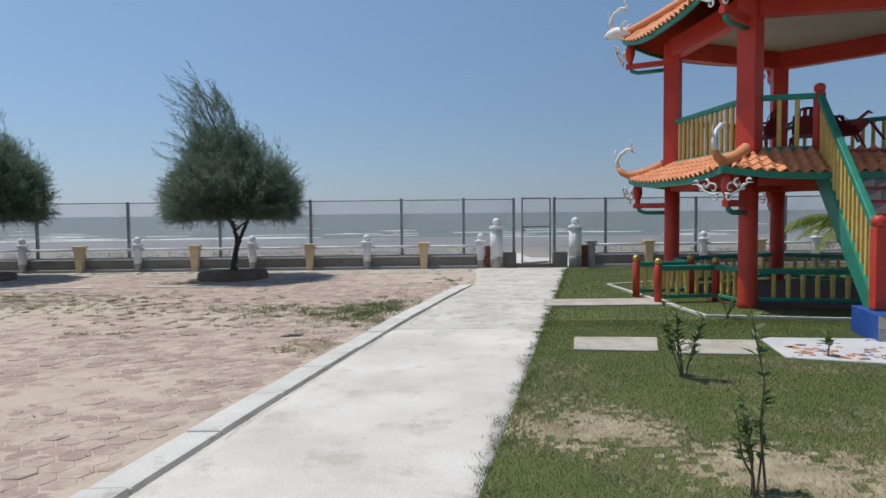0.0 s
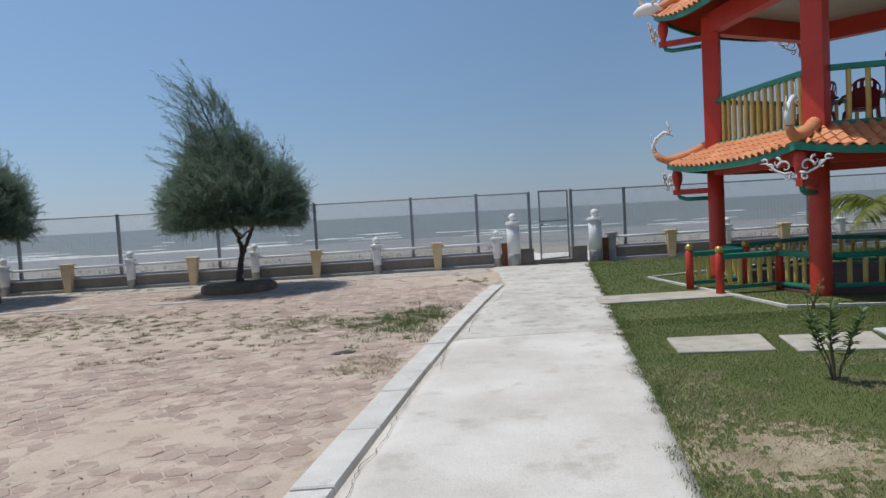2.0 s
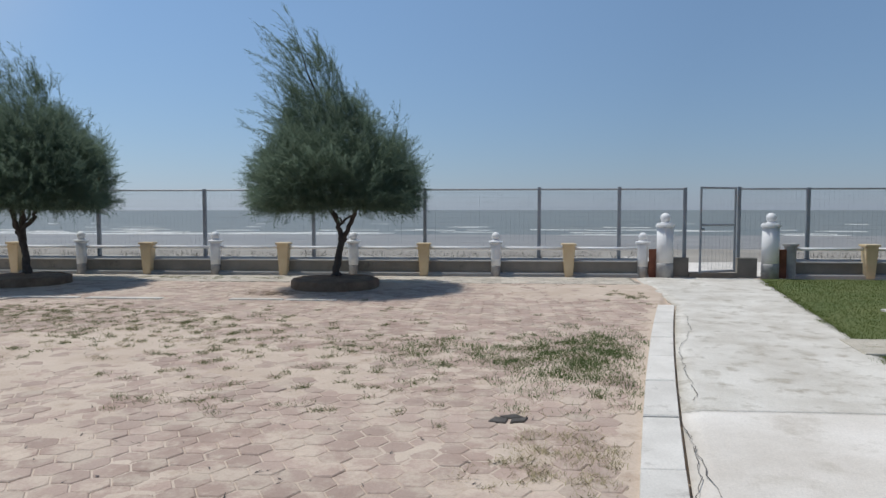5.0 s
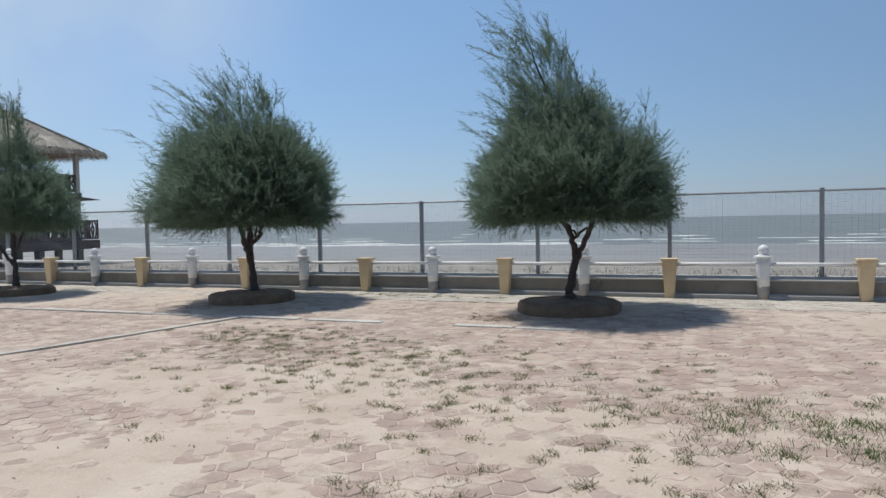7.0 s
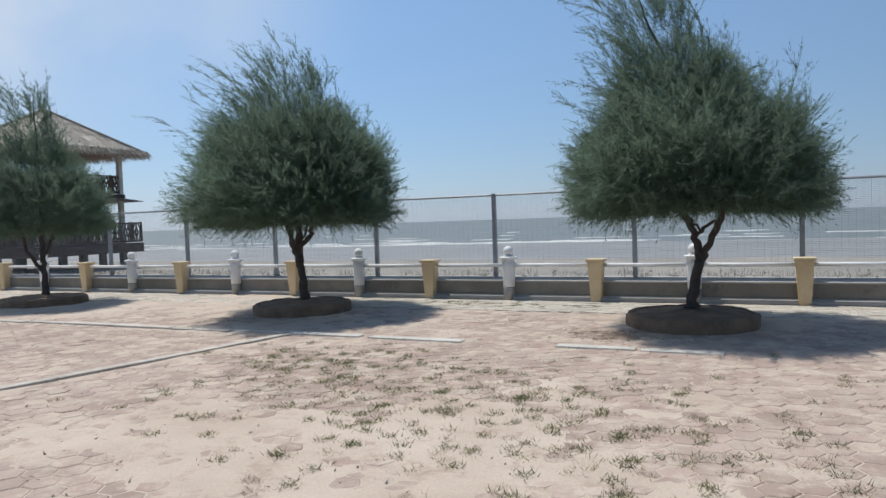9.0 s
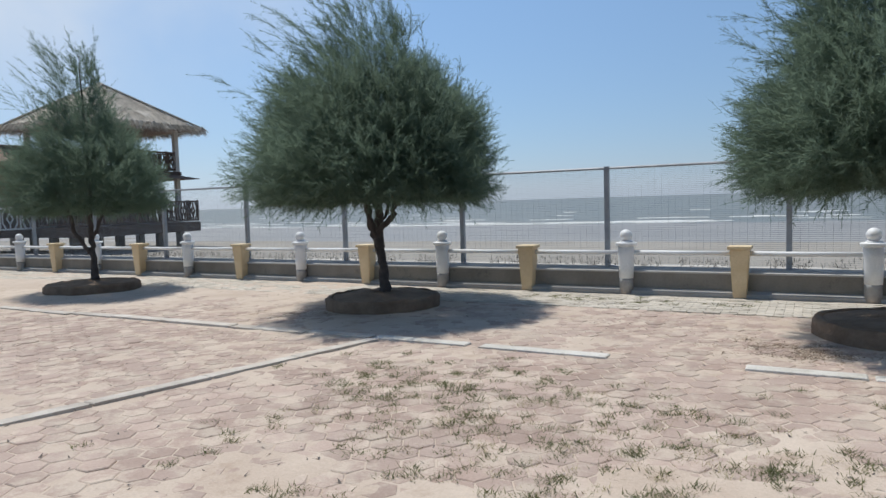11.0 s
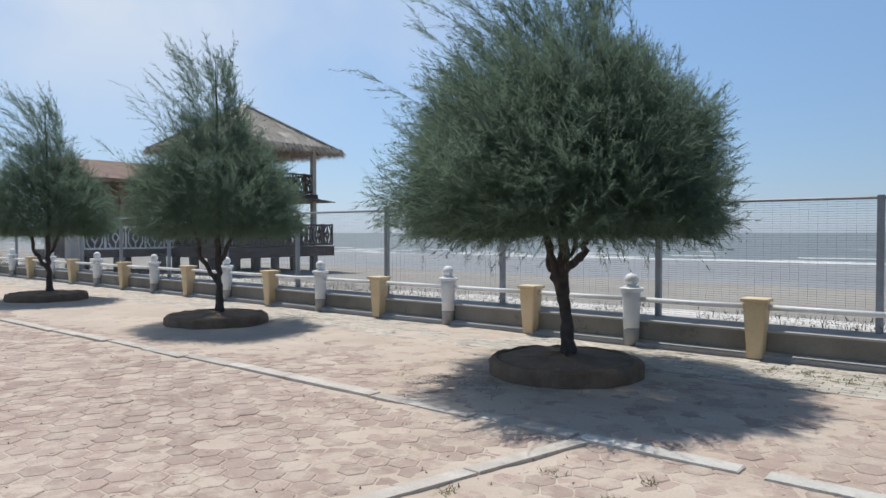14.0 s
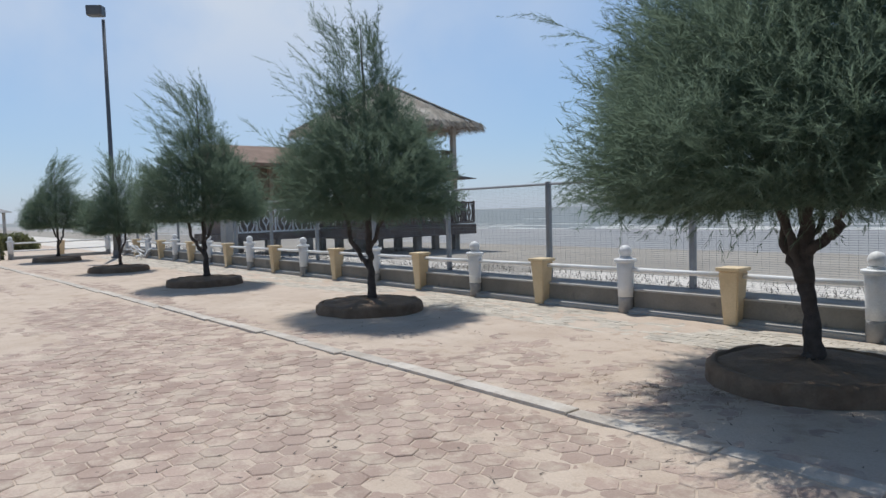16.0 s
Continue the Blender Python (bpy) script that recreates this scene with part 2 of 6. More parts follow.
DARK = material("dark_rubble", (0.065, 0.058, 0.05), (0.12, 0.108, 0.095), 0.95, 5.0, 50, 0.4)


def let_light_through(m, share, tint):
    """Thin foliage: part of the light passes through the leaf."""
    nt = m.node_tree
    out, bsdf = nt.nodes["Material Output"], nt.nodes["Principled BSDF"]
    back = nt.nodes.new("ShaderNodeBsdfTranslucent")
    back.inputs["Color"].default_value = (*tint, 1.0)
    both = nt.nodes.new("ShaderNodeMixShader")
    both.inputs[0].default_value = share
    nt.links.new(bsdf.outputs[0], both.inputs[1])
    nt.links.new(back.outputs[0], both.inputs[2])
    nt.links.new(both.outputs[0], out.inputs["Surface"])


let_light_through(NEEDLE, 0.6, (0.21, 0.28, 0.20))
let_light_through(GRASS, 0.3, (0.20, 0.26, 0.06))
let_light_through(WEED_GREEN, 0.35, (0.16, 0.22, 0.07))
let_light_through(WEED, 0.35, (0.22, 0.24, 0.10))
let_light_through(PALM, 0.35, (0.35, 0.42, 0.08))
let_light_through(LEAF, 0.3, (0.14, 0.26, 0.06))


# ---- mesh helpers ----
def link_mesh(name, mesh, mat, parent=None, label=""):
    ob = new(name, mesh)
    if mat is not None and not mesh.materials:
        mesh.materials.append(mat)
    if parent is not None:
        ob.parent = parent
    if label:
        ob["label"] = label
    return ob


def part(name, bm, mat, parent=None, label="", smooth=False):
    mesh = bpy.data.meshes.new(name)
    bm.normal_update()
    bm.to_mesh(mesh)
    bm.free()
    if smooth:
        mesh.polygons.foreach_set("use_smooth", [True] * len(mesh.polygons))
    return link_mesh(name, mesh, mat, parent, label)


def thing(name, m, label, category, group="", kind=""):
    ob = new(name)
    ob.empty_display_size = 0.1
    ob.matrix_world = m
    return tagged(ob, label, category, group, kind)


def raw(name, verts, faces, mat, parent=None, label="", smooth=False):
    mesh = bpy.data.meshes.new(name)
    mesh.from_pydata([tuple(v) for v in verts], [], faces)
    if smooth:
        mesh.polygons.foreach_set("use_smooth", [True] * len(mesh.polygons))
    return link_mesh(name, mesh, mat, parent, label)


def triangles(name, tri, mat, parent=None, label=""):
    """A mesh of loose triangles from an array n x 3 x 3."""
    tri = np.asarray(tri, dtype=np.float32)
    n = len(tri)
    mesh = bpy.data.meshes.new(name)
    mesh.vertices.add(3 * n)
    mesh.vertices.foreach_set("co", tri.reshape(-1))
    mesh.loops.add(3 * n)
    mesh.loops.foreach_set("vertex_index", np.arange(3 * n, dtype=np.int32))
    mesh.polygons.add(n)
    mesh.polygons.foreach_set("loop_start", np.arange(0, 3 * n, 3, dtype=np.int32))
    mesh.update(calc_edges=True)
    mesh.validate()
    return link_mesh(name, mesh, mat, parent, label)


def box(bm, lo, hi, bevel=0.0, m=None):
    """An upright box between two corners, with softened edges."""
    centre = [(a + b) / 2 for a, b in zip(lo, hi)]
    size = [abs(b - a) for a, b in zip(lo, hi)]
    t = Matrix.Translation(centre) @ Matrix.Diagonal((*size, 1))
    made = bmesh.ops.create_cube(bm, size=1, matrix=(m @ t) if m is not None else t)["verts"]
    if bevel:
        edges = list({e for v in made for e in v.link_edges})
        bmesh.ops.bevel(bm, geom=edges, offset=min(bevel, min(size) * 0.45), segments=2, affect="EDGES", profile=0.6)
    return bm


def beam(bm, a, b, w, h, bevel=0.006):
    """A bar of section w x h from a to b."""
    a, b = Vector(a), Vector(b)
    d = b - a
    turn = d.to_track_quat("X", "Z").to_matrix().to_4x4()
    return box(bm, (0, -w / 2, -h / 2), (d.length, w / 2, h / 2), bevel, Matrix.Translation(a) @ turn)


def tube(bm, points, radii, sides=8, cap=True):
    """A round tube through points with a radius at each."""
    points = [Vector(p) for p in points]
    if isinstance(radii, (int, float)):
        radii = [radii] * len(points)
    rings, up = [], Vector((0.31, 0.17, 0.93))
    for i, p in enumerate(points):
        d = (points[min(i + 1, len(points) - 1)] - points[max(i - 1, 0)]).normalized()
        u = d.cross(up)
        if u.length < 1e-3:
            u = d.cross(Vector((1, 0, 0)))
        u.normalize()
        v = d.cross(u)
        up = u.cross(d)
        rings.append([bm.verts.new(p + (u * math.cos(k * math.tau / sides) + v * math.sin(k * math.tau / sides)) * radii[i]) for k in range(sides)])
    for r, s in zip(rings, rings[1:]):
        for k in range(sides):
            bm.faces.new((r[k], r[(k + 1) % sides], s[(k + 1) % sides], s[k]))
    if cap:
        bm.faces.new(rings[0][::-1])
        bm.faces.new(rings[-1])
    return bm


def lathe(bm, profile, sides=20, at=(0, 0, 0)):
    """A turned body from (radius, height) pairs, closed at both ends."""
    rings = []
    for r, z in profile:
        rings.append([bm.verts.new((at[0] + r * math.cos(k * math.tau / sides), at[1] + r * math.sin(k * math.tau / sides), at[2] + z)) for k in range(sides)])
    for r, s in zip(rings, rings[1:]):
        for k in range(sides):
            bm.faces.new((r[k], r[(k + 1) % sides], s[(k + 1) % sides], s[k]))
    bm.faces.new(rings[0][::-1])
    bm.faces.new(rings[-1])
    return bm


def ball(bm, r, at, sides=18):
    return lathe(bm, [(max(0.004, r * math.sin(a)), -r * math.cos(a)) for a in np.linspace(0.06, math.pi - 0.06, 10)], sides, at)


def prism(bm, outline, z0, z1, bevel=0.0):
    """A flat slab with the given outline (counter-clockwise)."""
    low = [bm.verts.new((x, y, z0)) for x, y in outline]
    n = len(low)
    if bevel:
        cx, cy = sum(p[0] for p in outline) / n, sum(p[1] for p in outline) / n
        mid = [bm.verts.new((x, y, z1 - bevel)) for x, y in outline]
        top = []
        for x, y in outline:
            d = Vector((cx - x, cy - y))
            d = d.normalized() * bevel * 1.3
            top.append(bm.verts.new((x + d.x, y + d.y, z1)))
        loops = (low, mid, top)
    else:
        loops = (low, [bm.verts.new((x, y, z1)) for x, y in outline])
    for r, s in zip(loops, loops[1:]):
        for k in range(n):
            bm.faces.new((r[k], r[(k + 1) % n], s[(k + 1) % n], s[k]))
    bm.faces.new(low[::-1])
    bm.faces.new(loops[-1])
    return bm


_rng = np.random.default_rng(5)
_table = _rng.random((256, 256))


def field(x, y, scale, seed=0, octaves=4):
    """Smooth random heights between 0 and 1 over the plan."""
    x, y = np.asarray(x, float), np.asarray(y, float)
    total, weight, amount = 0.0, 0.0, 1.0
    for o in range(octaves):
        u, v = x / scale * 2 ** o + 17.3 * seed + 7.1 * o + 900, y / scale * 2 ** o + 5.7 * seed + 3.3 * o + 900
        i, j = np.floor(u).astype(int), np.floor(v).astype(int)
        f, g = u - i, v - j
        f, g = f * f * (3 - 2 * f), g * g * (3 - 2 * g)
        h = lambda p, q: _table[(i + p) % 256, (j + q) % 256]
        total = total + amount * ((h(0, 0) * (1 - f) + h(1, 0) * f) * (1 - g) + (h(0, 1) * (1 - f) + h(1, 1) * f) * g)
        weight += amount
        amount *= 0.5
    return total / weight


# ---- the plan ----
def kerb_x(y):
    return -0.61 + 0.233 * (y - 8.75) + 0.0037 * (y - 8.75) ** 2


KERB_W = 0.25
KERB_END = 14.5


def lawn_x(y):
    return 2.27 + 0.228 * (y - 11.3) + 0.12 * (field(0, y, 0.12, 3, 3) - 0.45)


def plaza_x(y):
    return -9.72 - 0.245 * (14.85 - y)


def sand_height(x, y):
    """Wind-blown sand over the pavers, whose tops lie near zero."""
    x, y = np.asarray(x, float), np.asarray(y, float)
    big = field(x, y, 2.6, 1, 4)
    small = field(x, y, 0.28, 2, 3)
    tiny = field(x, y, 0.11, 7, 2)
    cover = 0.040 * (big - 0.585) + 0.025 * (small - 0.5) + 0.012 * (tiny - 0.5)
    plaza = np.clip((plaza_x(y) - x) / 0.3, 0, 1) * np.clip((14.8 - y) / 0.3, 0, 1)
    cover = cover - 0.003 * plaza
    cover = cover + plaza * (0.009 * np.clip((-13.0 - x) / 6, 0, 1) - 0.002) + 0.012 * np.clip((y - 15.0) / 0.5, 0, 1) * np.clip((-11.6 - x) / 1.5, 0, 1)
    for cx, cy, rad, dz in ((-3.2, 8.4, 1.6, -0.006), (-5.4, 10.0, 1.2, -0.006), (-7.0, 16.8, 1.6, -0.009), (-9.8, 12.4, 0.9, -0.009), (-2.2, 13.4, 1.5, -0.007), (-3.4, 10.3, 0.8, 0.010), (-7.7, 10.6, 1.0, 0.004), (-8.3, 13.3, 1.3, -0.008)):
        cover = cover + dz * np.exp(-((x - cx) ** 2 + (y - cy) ** 2) / rad ** 2)
    cover = cover - 0.009 * np.exp(-((x - kerb_x(np.clip(y, 0, 19)) + 0.38) / 0.3) ** 2) * np.clip((10.5 - y) / 2, 0, 1)
    strip = np.clip((y - 14.9) / 0.4, 0, 1)
    cover = cover + strip * 0.004
    edge = np.clip((y - 17.45 - 0.5 * (field(x, y, 0.9, 19) - 0.5)) / 0.15, 0, 1)
    return np.clip(cover, -0.0055, 0.035) * (1 - edge) + edge * np.clip(cover * 0.7 - 0.010, -0.016, 0.02)


# ---- ground: one sheet from the plaza over the beach to the horizon ----
def axis(lo, hi, step, out_lo, out_hi):
    inner = np.arange(lo, hi + 1e-6, step)
    grow = lambda gap: np.cumsum(0.25 * 1.28 ** np.arange(60))
    left, right = lo - grow(0), hi + grow(0)
    return np.concatenate([left[left > out_lo][::-1], inner, right[right < out_hi]])


gx, gy = axis(-18.0, 1.4, 0.055, -3500, 3500), axis(2.0, 19.0, 0.055, -900, 4200)
GX, GY = np.meshgrid(gx, gy)
GZ = sand_height(GX, GY)
GZ = np.where(GX > kerb_x(GY) + 0.06, -0.05, GZ)
slope = -np.clip(GY - 19.7, 0, 80) * 0.0188
GZ = np.where(GY > 19.2, slope + 0.08 * (field(GX, GY, 1.5, 4) - 0.5), GZ)
GZ = np.where((GX < -18) & (GY < 19.2) | (GY < 2.0), np.minimum(GZ, 0.02), GZ)
nx, ny = len(gx), len(gy)
index = np.arange(nx * ny, dtype=np.int32).reshape(ny, nx)
quads = np.stack([index[:-1, :-1], index[:-1, 1:], index[1:, 1:], index[1:, :-1]], -1).reshape(-1, 4)
gmesh = bpy.data.meshes.new("ground")
gmesh.vertices.add(nx * ny)
gmesh.vertices.foreach_set("co", np.stack([GX, GY, GZ], -1).astype(np.float32).reshape(-1))
gmesh.loops.add(quads.size)
gmesh.loops.foreach_set("vertex_index", quads.reshape(-1))
gmesh.polygons.add(len(quads))
gmesh.polygons.foreach_set("loop_start", np.arange(0, quads.size, 4, dtype=np.int32))
gmesh.update(calc_edges=True)
for mm in (SAND, BEACH, WET, DRY_SAND):
    gmesh.materials.append(mm)
qy = GY[:-1, :-1].reshape(-1)
ragged = 5 * (field(GX[:-1, :-1].reshape(-1), qy, 6.0, 23) - 0.5)
gmesh.polygons.foreach_set("material_index", np.where(qy > 34 + ragged, 2, np.where(qy > 23.5 + 0.5 * ragged, 1, np.where(qy > 19.2, 3, 0))).astype(np.int32))
gmesh.polygons.foreach_set("use_smooth", [True] * len(quads))
ground = link_mesh("ground", gmesh, None)
tagged(ground, "pale pinkish wind-blown sand over worn paving and beach", "ground", kind="structure")

# sea with low swells, and surf lines
sy = np.concatenate([np.linspace(64, 150, 120), 150 + np.cumsum(1.5 * 1.16 ** np.arange(40))])
sy = sy[sy < 4200]
sx = np.concatenate([-220 - np.cumsum(20 * 1.35 ** np.arange(10))[::-1], np.linspace(-220, 160, 96), 160 + np.cumsum(20 * 1.35 ** np.arange(10))])
SX, SY = np.meshgrid(sx, sy)
SZ = -0.93 + np.clip((SY - 66) / 25, 0, 1) * 0.16 * (field(SX * 0.25, SY, 4.0, 6, 2) - 0.5) * np.clip((220 - SY) / 100, 0, 1)
sidx = np.arange(SX.size).reshape(SX.shape)
raw("sea", np.stack([SX, SY, SZ], -1).reshape(-1, 3), np.stack([sidx[:-1, :-1], sidx[:-1, 1:], sidx[1:, 1:], sidx[1:, :-1]], -1).reshape(-1, 4).tolist(), SEA, smooth=True)
tagged(bpy.data.objects["sea"], "dull grey-green sea with low swells", "sea", kind="structure")
rng = random.Random(11)
bm = bmesh.new()
for row, (y0, count, lmin, lmax, thick) in enumerate(((70.5, 50, 3, 15, 0.12), (75.5, 44, 2, 10, 0.12), (83, 44, 1.5, 8, 0.16), (96, 16, 1.5, 6, 0.24), (118, 10, 1, 4, 0.28))):
    for k in range(count):
        x0, ln, y1 = rng.uniform(-200, 110), rng.uniform(lmin, lmax), y0 + rng.uniform(-2.2, 2.2)
        n = max(4, int(ln / 1.2))
        tops = []
        for i in range(n + 1):
            u = i / n
            w = thick * math.sin(math.pi * min(1, max(0.02, u))) ** 0.5 * rng.uniform(0.4, 1.0)
            y = y1 + 0.5 * math.sin(u * 5 + k) + rng.uniform(-0.12, 0.12)
            z = -0.88
            tops.append([bm.verts.new((x0 + u * ln, y - w / 2, z - 0.08)), bm.verts.new((x0 + u * ln, y, z + 0.02 + 0.12 * w)), bm.verts.new((x0 + u * ln, y + w / 2, z - 0.08))])
        for a, b in zip(tops, tops[1:]):
            bm.faces.new((a[0], b[0], b[1], a[1]))
            bm.faces.new((a[1], b[1], b[2], a[2]))
tagged(part("surf", bm, FOAM, smooth=True), "broken white lines of breaking surf", "surf", kind="stuff")

# ---- path and kerb ----
def path_slab(name, y0, y1, mat, label, steps):
    ys = np.linspace(y0, y1, steps)
    left = [(kerb_x(y) + KERB_W + 0.02 if y < KERB_END else kerb_x(KERB_END) + KERB_W + 0.02 + 0.06 * (y - KERB_END) + 0.05 * float(field(y, 0, 0.4, 8))) for y in ys]
    right = [float(lawn_x(y)) + 0.03 for y in ys]
    verts, faces = [], []
    cols = 14
    for y, a, b in zip(ys, left, right):
        for c in range(cols + 1):
            x = a + (b - a) * c / cols
            verts.append((x, y, 0.02 + 0.006 * float(field(x, y, 0.9, 9)) - (0.02 if c == 0 else 0.022 if c == cols else 0)))
    for r in range(steps - 1):
        for c in range(cols):
            i = r * (cols + 1) + c
            faces.append((i, i + 1, i + cols + 2, i + cols + 1))
    ob = raw(name, verts, faces, mat, smooth=True)
    solid = ob.modifiers.new("thickness", "SOLIDIFY")
    solid.thickness, solid.offset = 0.08, -1
    return tagged(ob, label, "path", kind="structure")


path_slab("pavement", -8.0, 8.93, PATH_NEW, "smooth pale concrete garden path", 300)
path_slab("pavement", 8.945, 18.75, PATH_OLD, "weathered patchy concrete path to the gate", 200)
kerb = thing("kerb", pose(0, 0, 0), "pale grey precast kerb blocks beside the path", "kerb", kind="structure")
y = -7.25
krng = random.Random(3)
while y < KERB_END - 0.05:
    y2 = min(y + 1.0, KERB_END)
    bm = bmesh.new()
    g = 0.02
    prism(bm, [(kerb_x(y + g), y + g), (kerb_x(y + g) + KERB_W, y + g), (kerb_x(y2) + KERB_W, y2), (kerb_x(y2), y2)], -0.1, 0.034 + krng.uniform(-0.008, 0.008), 0.01)
    part("kerb_block", bm, KERB, kerb)
    y = y2

# cracks that wander along the path
crng = random.Random(19)
for y0, y1, off in ((4.6, 8.2, 0.10), (7.4, 9.4, 0.16), (9.2, 13.6, 0.10)):
    bm = bmesh.new()
    last, y, wander = None, y0, 0.0
    while y < y1:
        wander += crng.uniform(-0.02, 0.02)
        x = kerb_x(y) + KERB_W + off + wander
        w = crng.uniform(0.001, 0.0035)
        pair_ = [bm.verts.new((x - w, y, 0.0275)), bm.verts.new((x + w, y, 0.0275))]
        if last:
            bm.faces.new((last[0], last[1], pair_[1], pair_[0]))
        last, y = pair_, y + crng.uniform(0.03, 0.09)
    tagged(part("path_crack", bm, DARK), "thin dark wandering crack in the concrete path", "crack", kind="structure")

# low worn kerbs that frame the plaza
plaza_kerb = thing("plaza_kerb", pose(0, 0, 0), "worn whitish kerb strips half buried in sand", "kerb", kind="structure")
x = -9.78
prng = random.Random(8)
while x > -46:
    ln = prng.uniform(0.8, 1.3)
    bm = bmesh.new()
    dy = prng.uniform(-0.03, 0.03) - 0.03 * max(0.0, -13.0 - x)
    prism(bm, [(x - ln, 14.74 + dy), (x - 0.02, 14.74 + dy), (x - 0.02, 14.9 + dy), (x - ln, 14.9 + dy)], -0.06, prng.uniform(0.014, 0.03), 0.006)
    part("kerb_block", bm, OLD_KERB, plaza_kerb)
    x -= ln
for x0, x1, z in ((-9.74, -8.6, 0.02), (-8.45, -7.15, 0.016), (-5.98, -5.1, 0.018), (-5.05, -4.2, 0.012)):
    bm = bmesh.new()
    prism(bm, [(x0, 14.76), (x1, 14.76), (x1, 14.92), (x0, 14.92)], -0.06, z, 0.008)
    part("kerb_block", bm, PATH_OLD, plaza_kerb)
y = 14.72
while y > 1.0:
    ln = prng.uniform(0.9, 1.2)
    bm = bmesh.new()
    xa, xb = plaza_x(y), plaza_x(y - ln)
    prism(bm, [(xb, y - ln + 0.015), (xb + 0.13, y - ln + 0.015), (xa + 0.13, y), (xa, y)], -0.06, prng.uniform(0.01, 0.022), 0.006)
    part("kerb_block", bm, OLD_KERB, plaza_kerb)
    y -= ln

# ---- lawn ----
def lawn_height(x, y):
    return 0.015 + 0.03 * (field(x, y, 1.2, 12) - 0.5)


LX, LV = np.meshgrid(np.linspace(0, 1, 190) ** 2.0, np.linspace(-6, 18.7, 380))
l0 = 2.27 + 0.228 * (LV - 11.3)
LXX = l0 + LX * (34 - l0)
LZ = lawn_height(LXX, LV)
lidx = np.arange(LXX.size).reshape(LXX.shape)
lawn = raw("lawn", np.stack([LXX, LV, LZ], -1).reshape(-1, 3), np.stack([lidx[:-1, :-1], lidx[:-1, 1:], lidx[1:, 1:], lidx[1:, :-1]], -1).reshape(-1, 4).tolist(), TURF, smooth=True)
lawn.data.materials.append(BARE_SOIL)
tagged(lawn, "short green lawn with sandy bare patches", "lawn", kind="structure")


def bare(x, y):
    """How bare the lawn is: sandy worn spots."""
    spot = np.maximum(0, 1 - np.hypot((x - 1.45) / 0.75, (y - 4.7) / 0.75)) + np.maximum(0, 1 - np.hypot((x - 2.3) / 0.9, (y - 3.9) / 0.6))
    return spot * 1.25 * (0.25 + 1.3 * field(x, y, 0.22, 17)) + np.clip((7.5 - y) / 2.5, 0.12, 1) * 1.8 * np.maximum(0, field(x, y, 0.8, 14) - 0.52) + 0.9 * np.clip((6.0 - y) / 2.2, 0, 1) * np.maximum(0, field(x, y, 0.3, 15) - 0.4)


def blades(name, xs, ys, zs, length, width, mat, parent=None, lean=0.6, seed=1, lean_min=0.0):
    """Grass: a leaning, tapering blade at every point."""
    r = np.random.default_rng(seed)
    n = len(xs)
    a, b = r.random(n) * math.tau, r.random(n) * math.tau
    ln = length * (0.5 + r.random(n))
    w = width * (0.6 + 0.8 * r.random(n)) / 2
    base = np.stack([xs, ys, zs], -1)
    side = np.stack([np.cos(a) * w, np.sin(a) * w, np.zeros(n)], -1)
    k = lean_min + (lean - lean_min) * r.random(n)
    tip = base + np.stack([np.cos(b) * ln * k, np.sin(b) * ln * k, ln * np.sqrt(np.maximum(0.05, 1 - k * k))], -1)
    return triangles(name, np.stack([base - side, base + side, tip], 1), mat, parent)


worn = bare(LXX[:-1, :-1].reshape(-1), LV[:-1, :-1].reshape(-1))
worn = worn + np.where(worn > 0.2, np.random.default_rng(88).normal(0, 0.26, worn.shape), 0.0)
lawn.data.polygons.foreach_set("material_index", (worn > 0.5).astype(np.int32))

SLABS = (
    ("concrete_slab", [(1.83, 7.47), (2.73, 7.32), (2.97, 8.1), (1.99, 8.2)], WORN_SLAB, "pale worn concrete stepping slab in the lawn"),
    ("concrete_slab", [(2.88, 7.2), (3.74, 7.08), (4.05, 7.86), (3.1, 7.95)], WORN_SLAB, "grey worn concrete stepping slab in the lawn"),
    ("concrete_slab", [(2.06, 11.0), (4.25, 10.96), (4.25, 11.76), (2.2, 11.8)], WORN_SLAB, "pale concrete entrance slab to the pavilion"),
    ("mosaic_slab", [(3.92, 6.9), (6.7, 5.8), (7.1, 7.6), (4.17, 8.0)], MOSAIC, "white slab with broken coloured tile mosaic"),
)


def in_poly(x, y, poly):
    inside = np.zeros(len(x), bool)
    for (x0, y0), (x1, y1) in zip(poly, poly[1:] + poly[:1]):
        if y0 != y1:
            inside ^= ((y0 > y) != (y1 > y)) & (x < (x1 - x0) * (y - y0) / (y1 - y0) + x0)
    return inside


for name, outline, mat, label in SLABS:
    bm = bmesh.new()
    prism(bm, outline, -0.05, 0.036, 0.008)
    tagged(part(name, bm, mat), label, "slab", kind="structure")
mosaic = bpy.data.objects["mosaic_slab"]
mrng = random.Random(21)
for k in range(150):
    u, v = mrng.random(), mrng.random()
    p = [Vector(q) for q in SLABS[3][1]]
    c = p[0].lerp(p[1], 0.03 + 0.94 * u).lerp(p[3].lerp(p[2], 0.03 + 0.94 * u), 0.04 + 0.92 * v)
    if v > 0.62 and u < 0.45 and mrng.random() < 0.75:
        continue
    a0, r0 = mrng.random() * 6.28, mrng.uniform(0.03, 0.075)
    bm = bmesh.new()
    prism(bm, [(c.x + r0 * mrng.uniform(0.6, 1) * math.cos(a0 + i * 1.57), c.y + r0 * mrng.uniform(0.6, 1) * math.sin(a0 + i * 1.57)) for i in range(4)], 0.032, 0.043)
    part("tile_shard", bm, mrng.choice((MOSAIC_RED, MOSAIC_RED, MOSAIC_BLUE, TILE_A)), mosaic)

lr = np.random.default_rng(31)


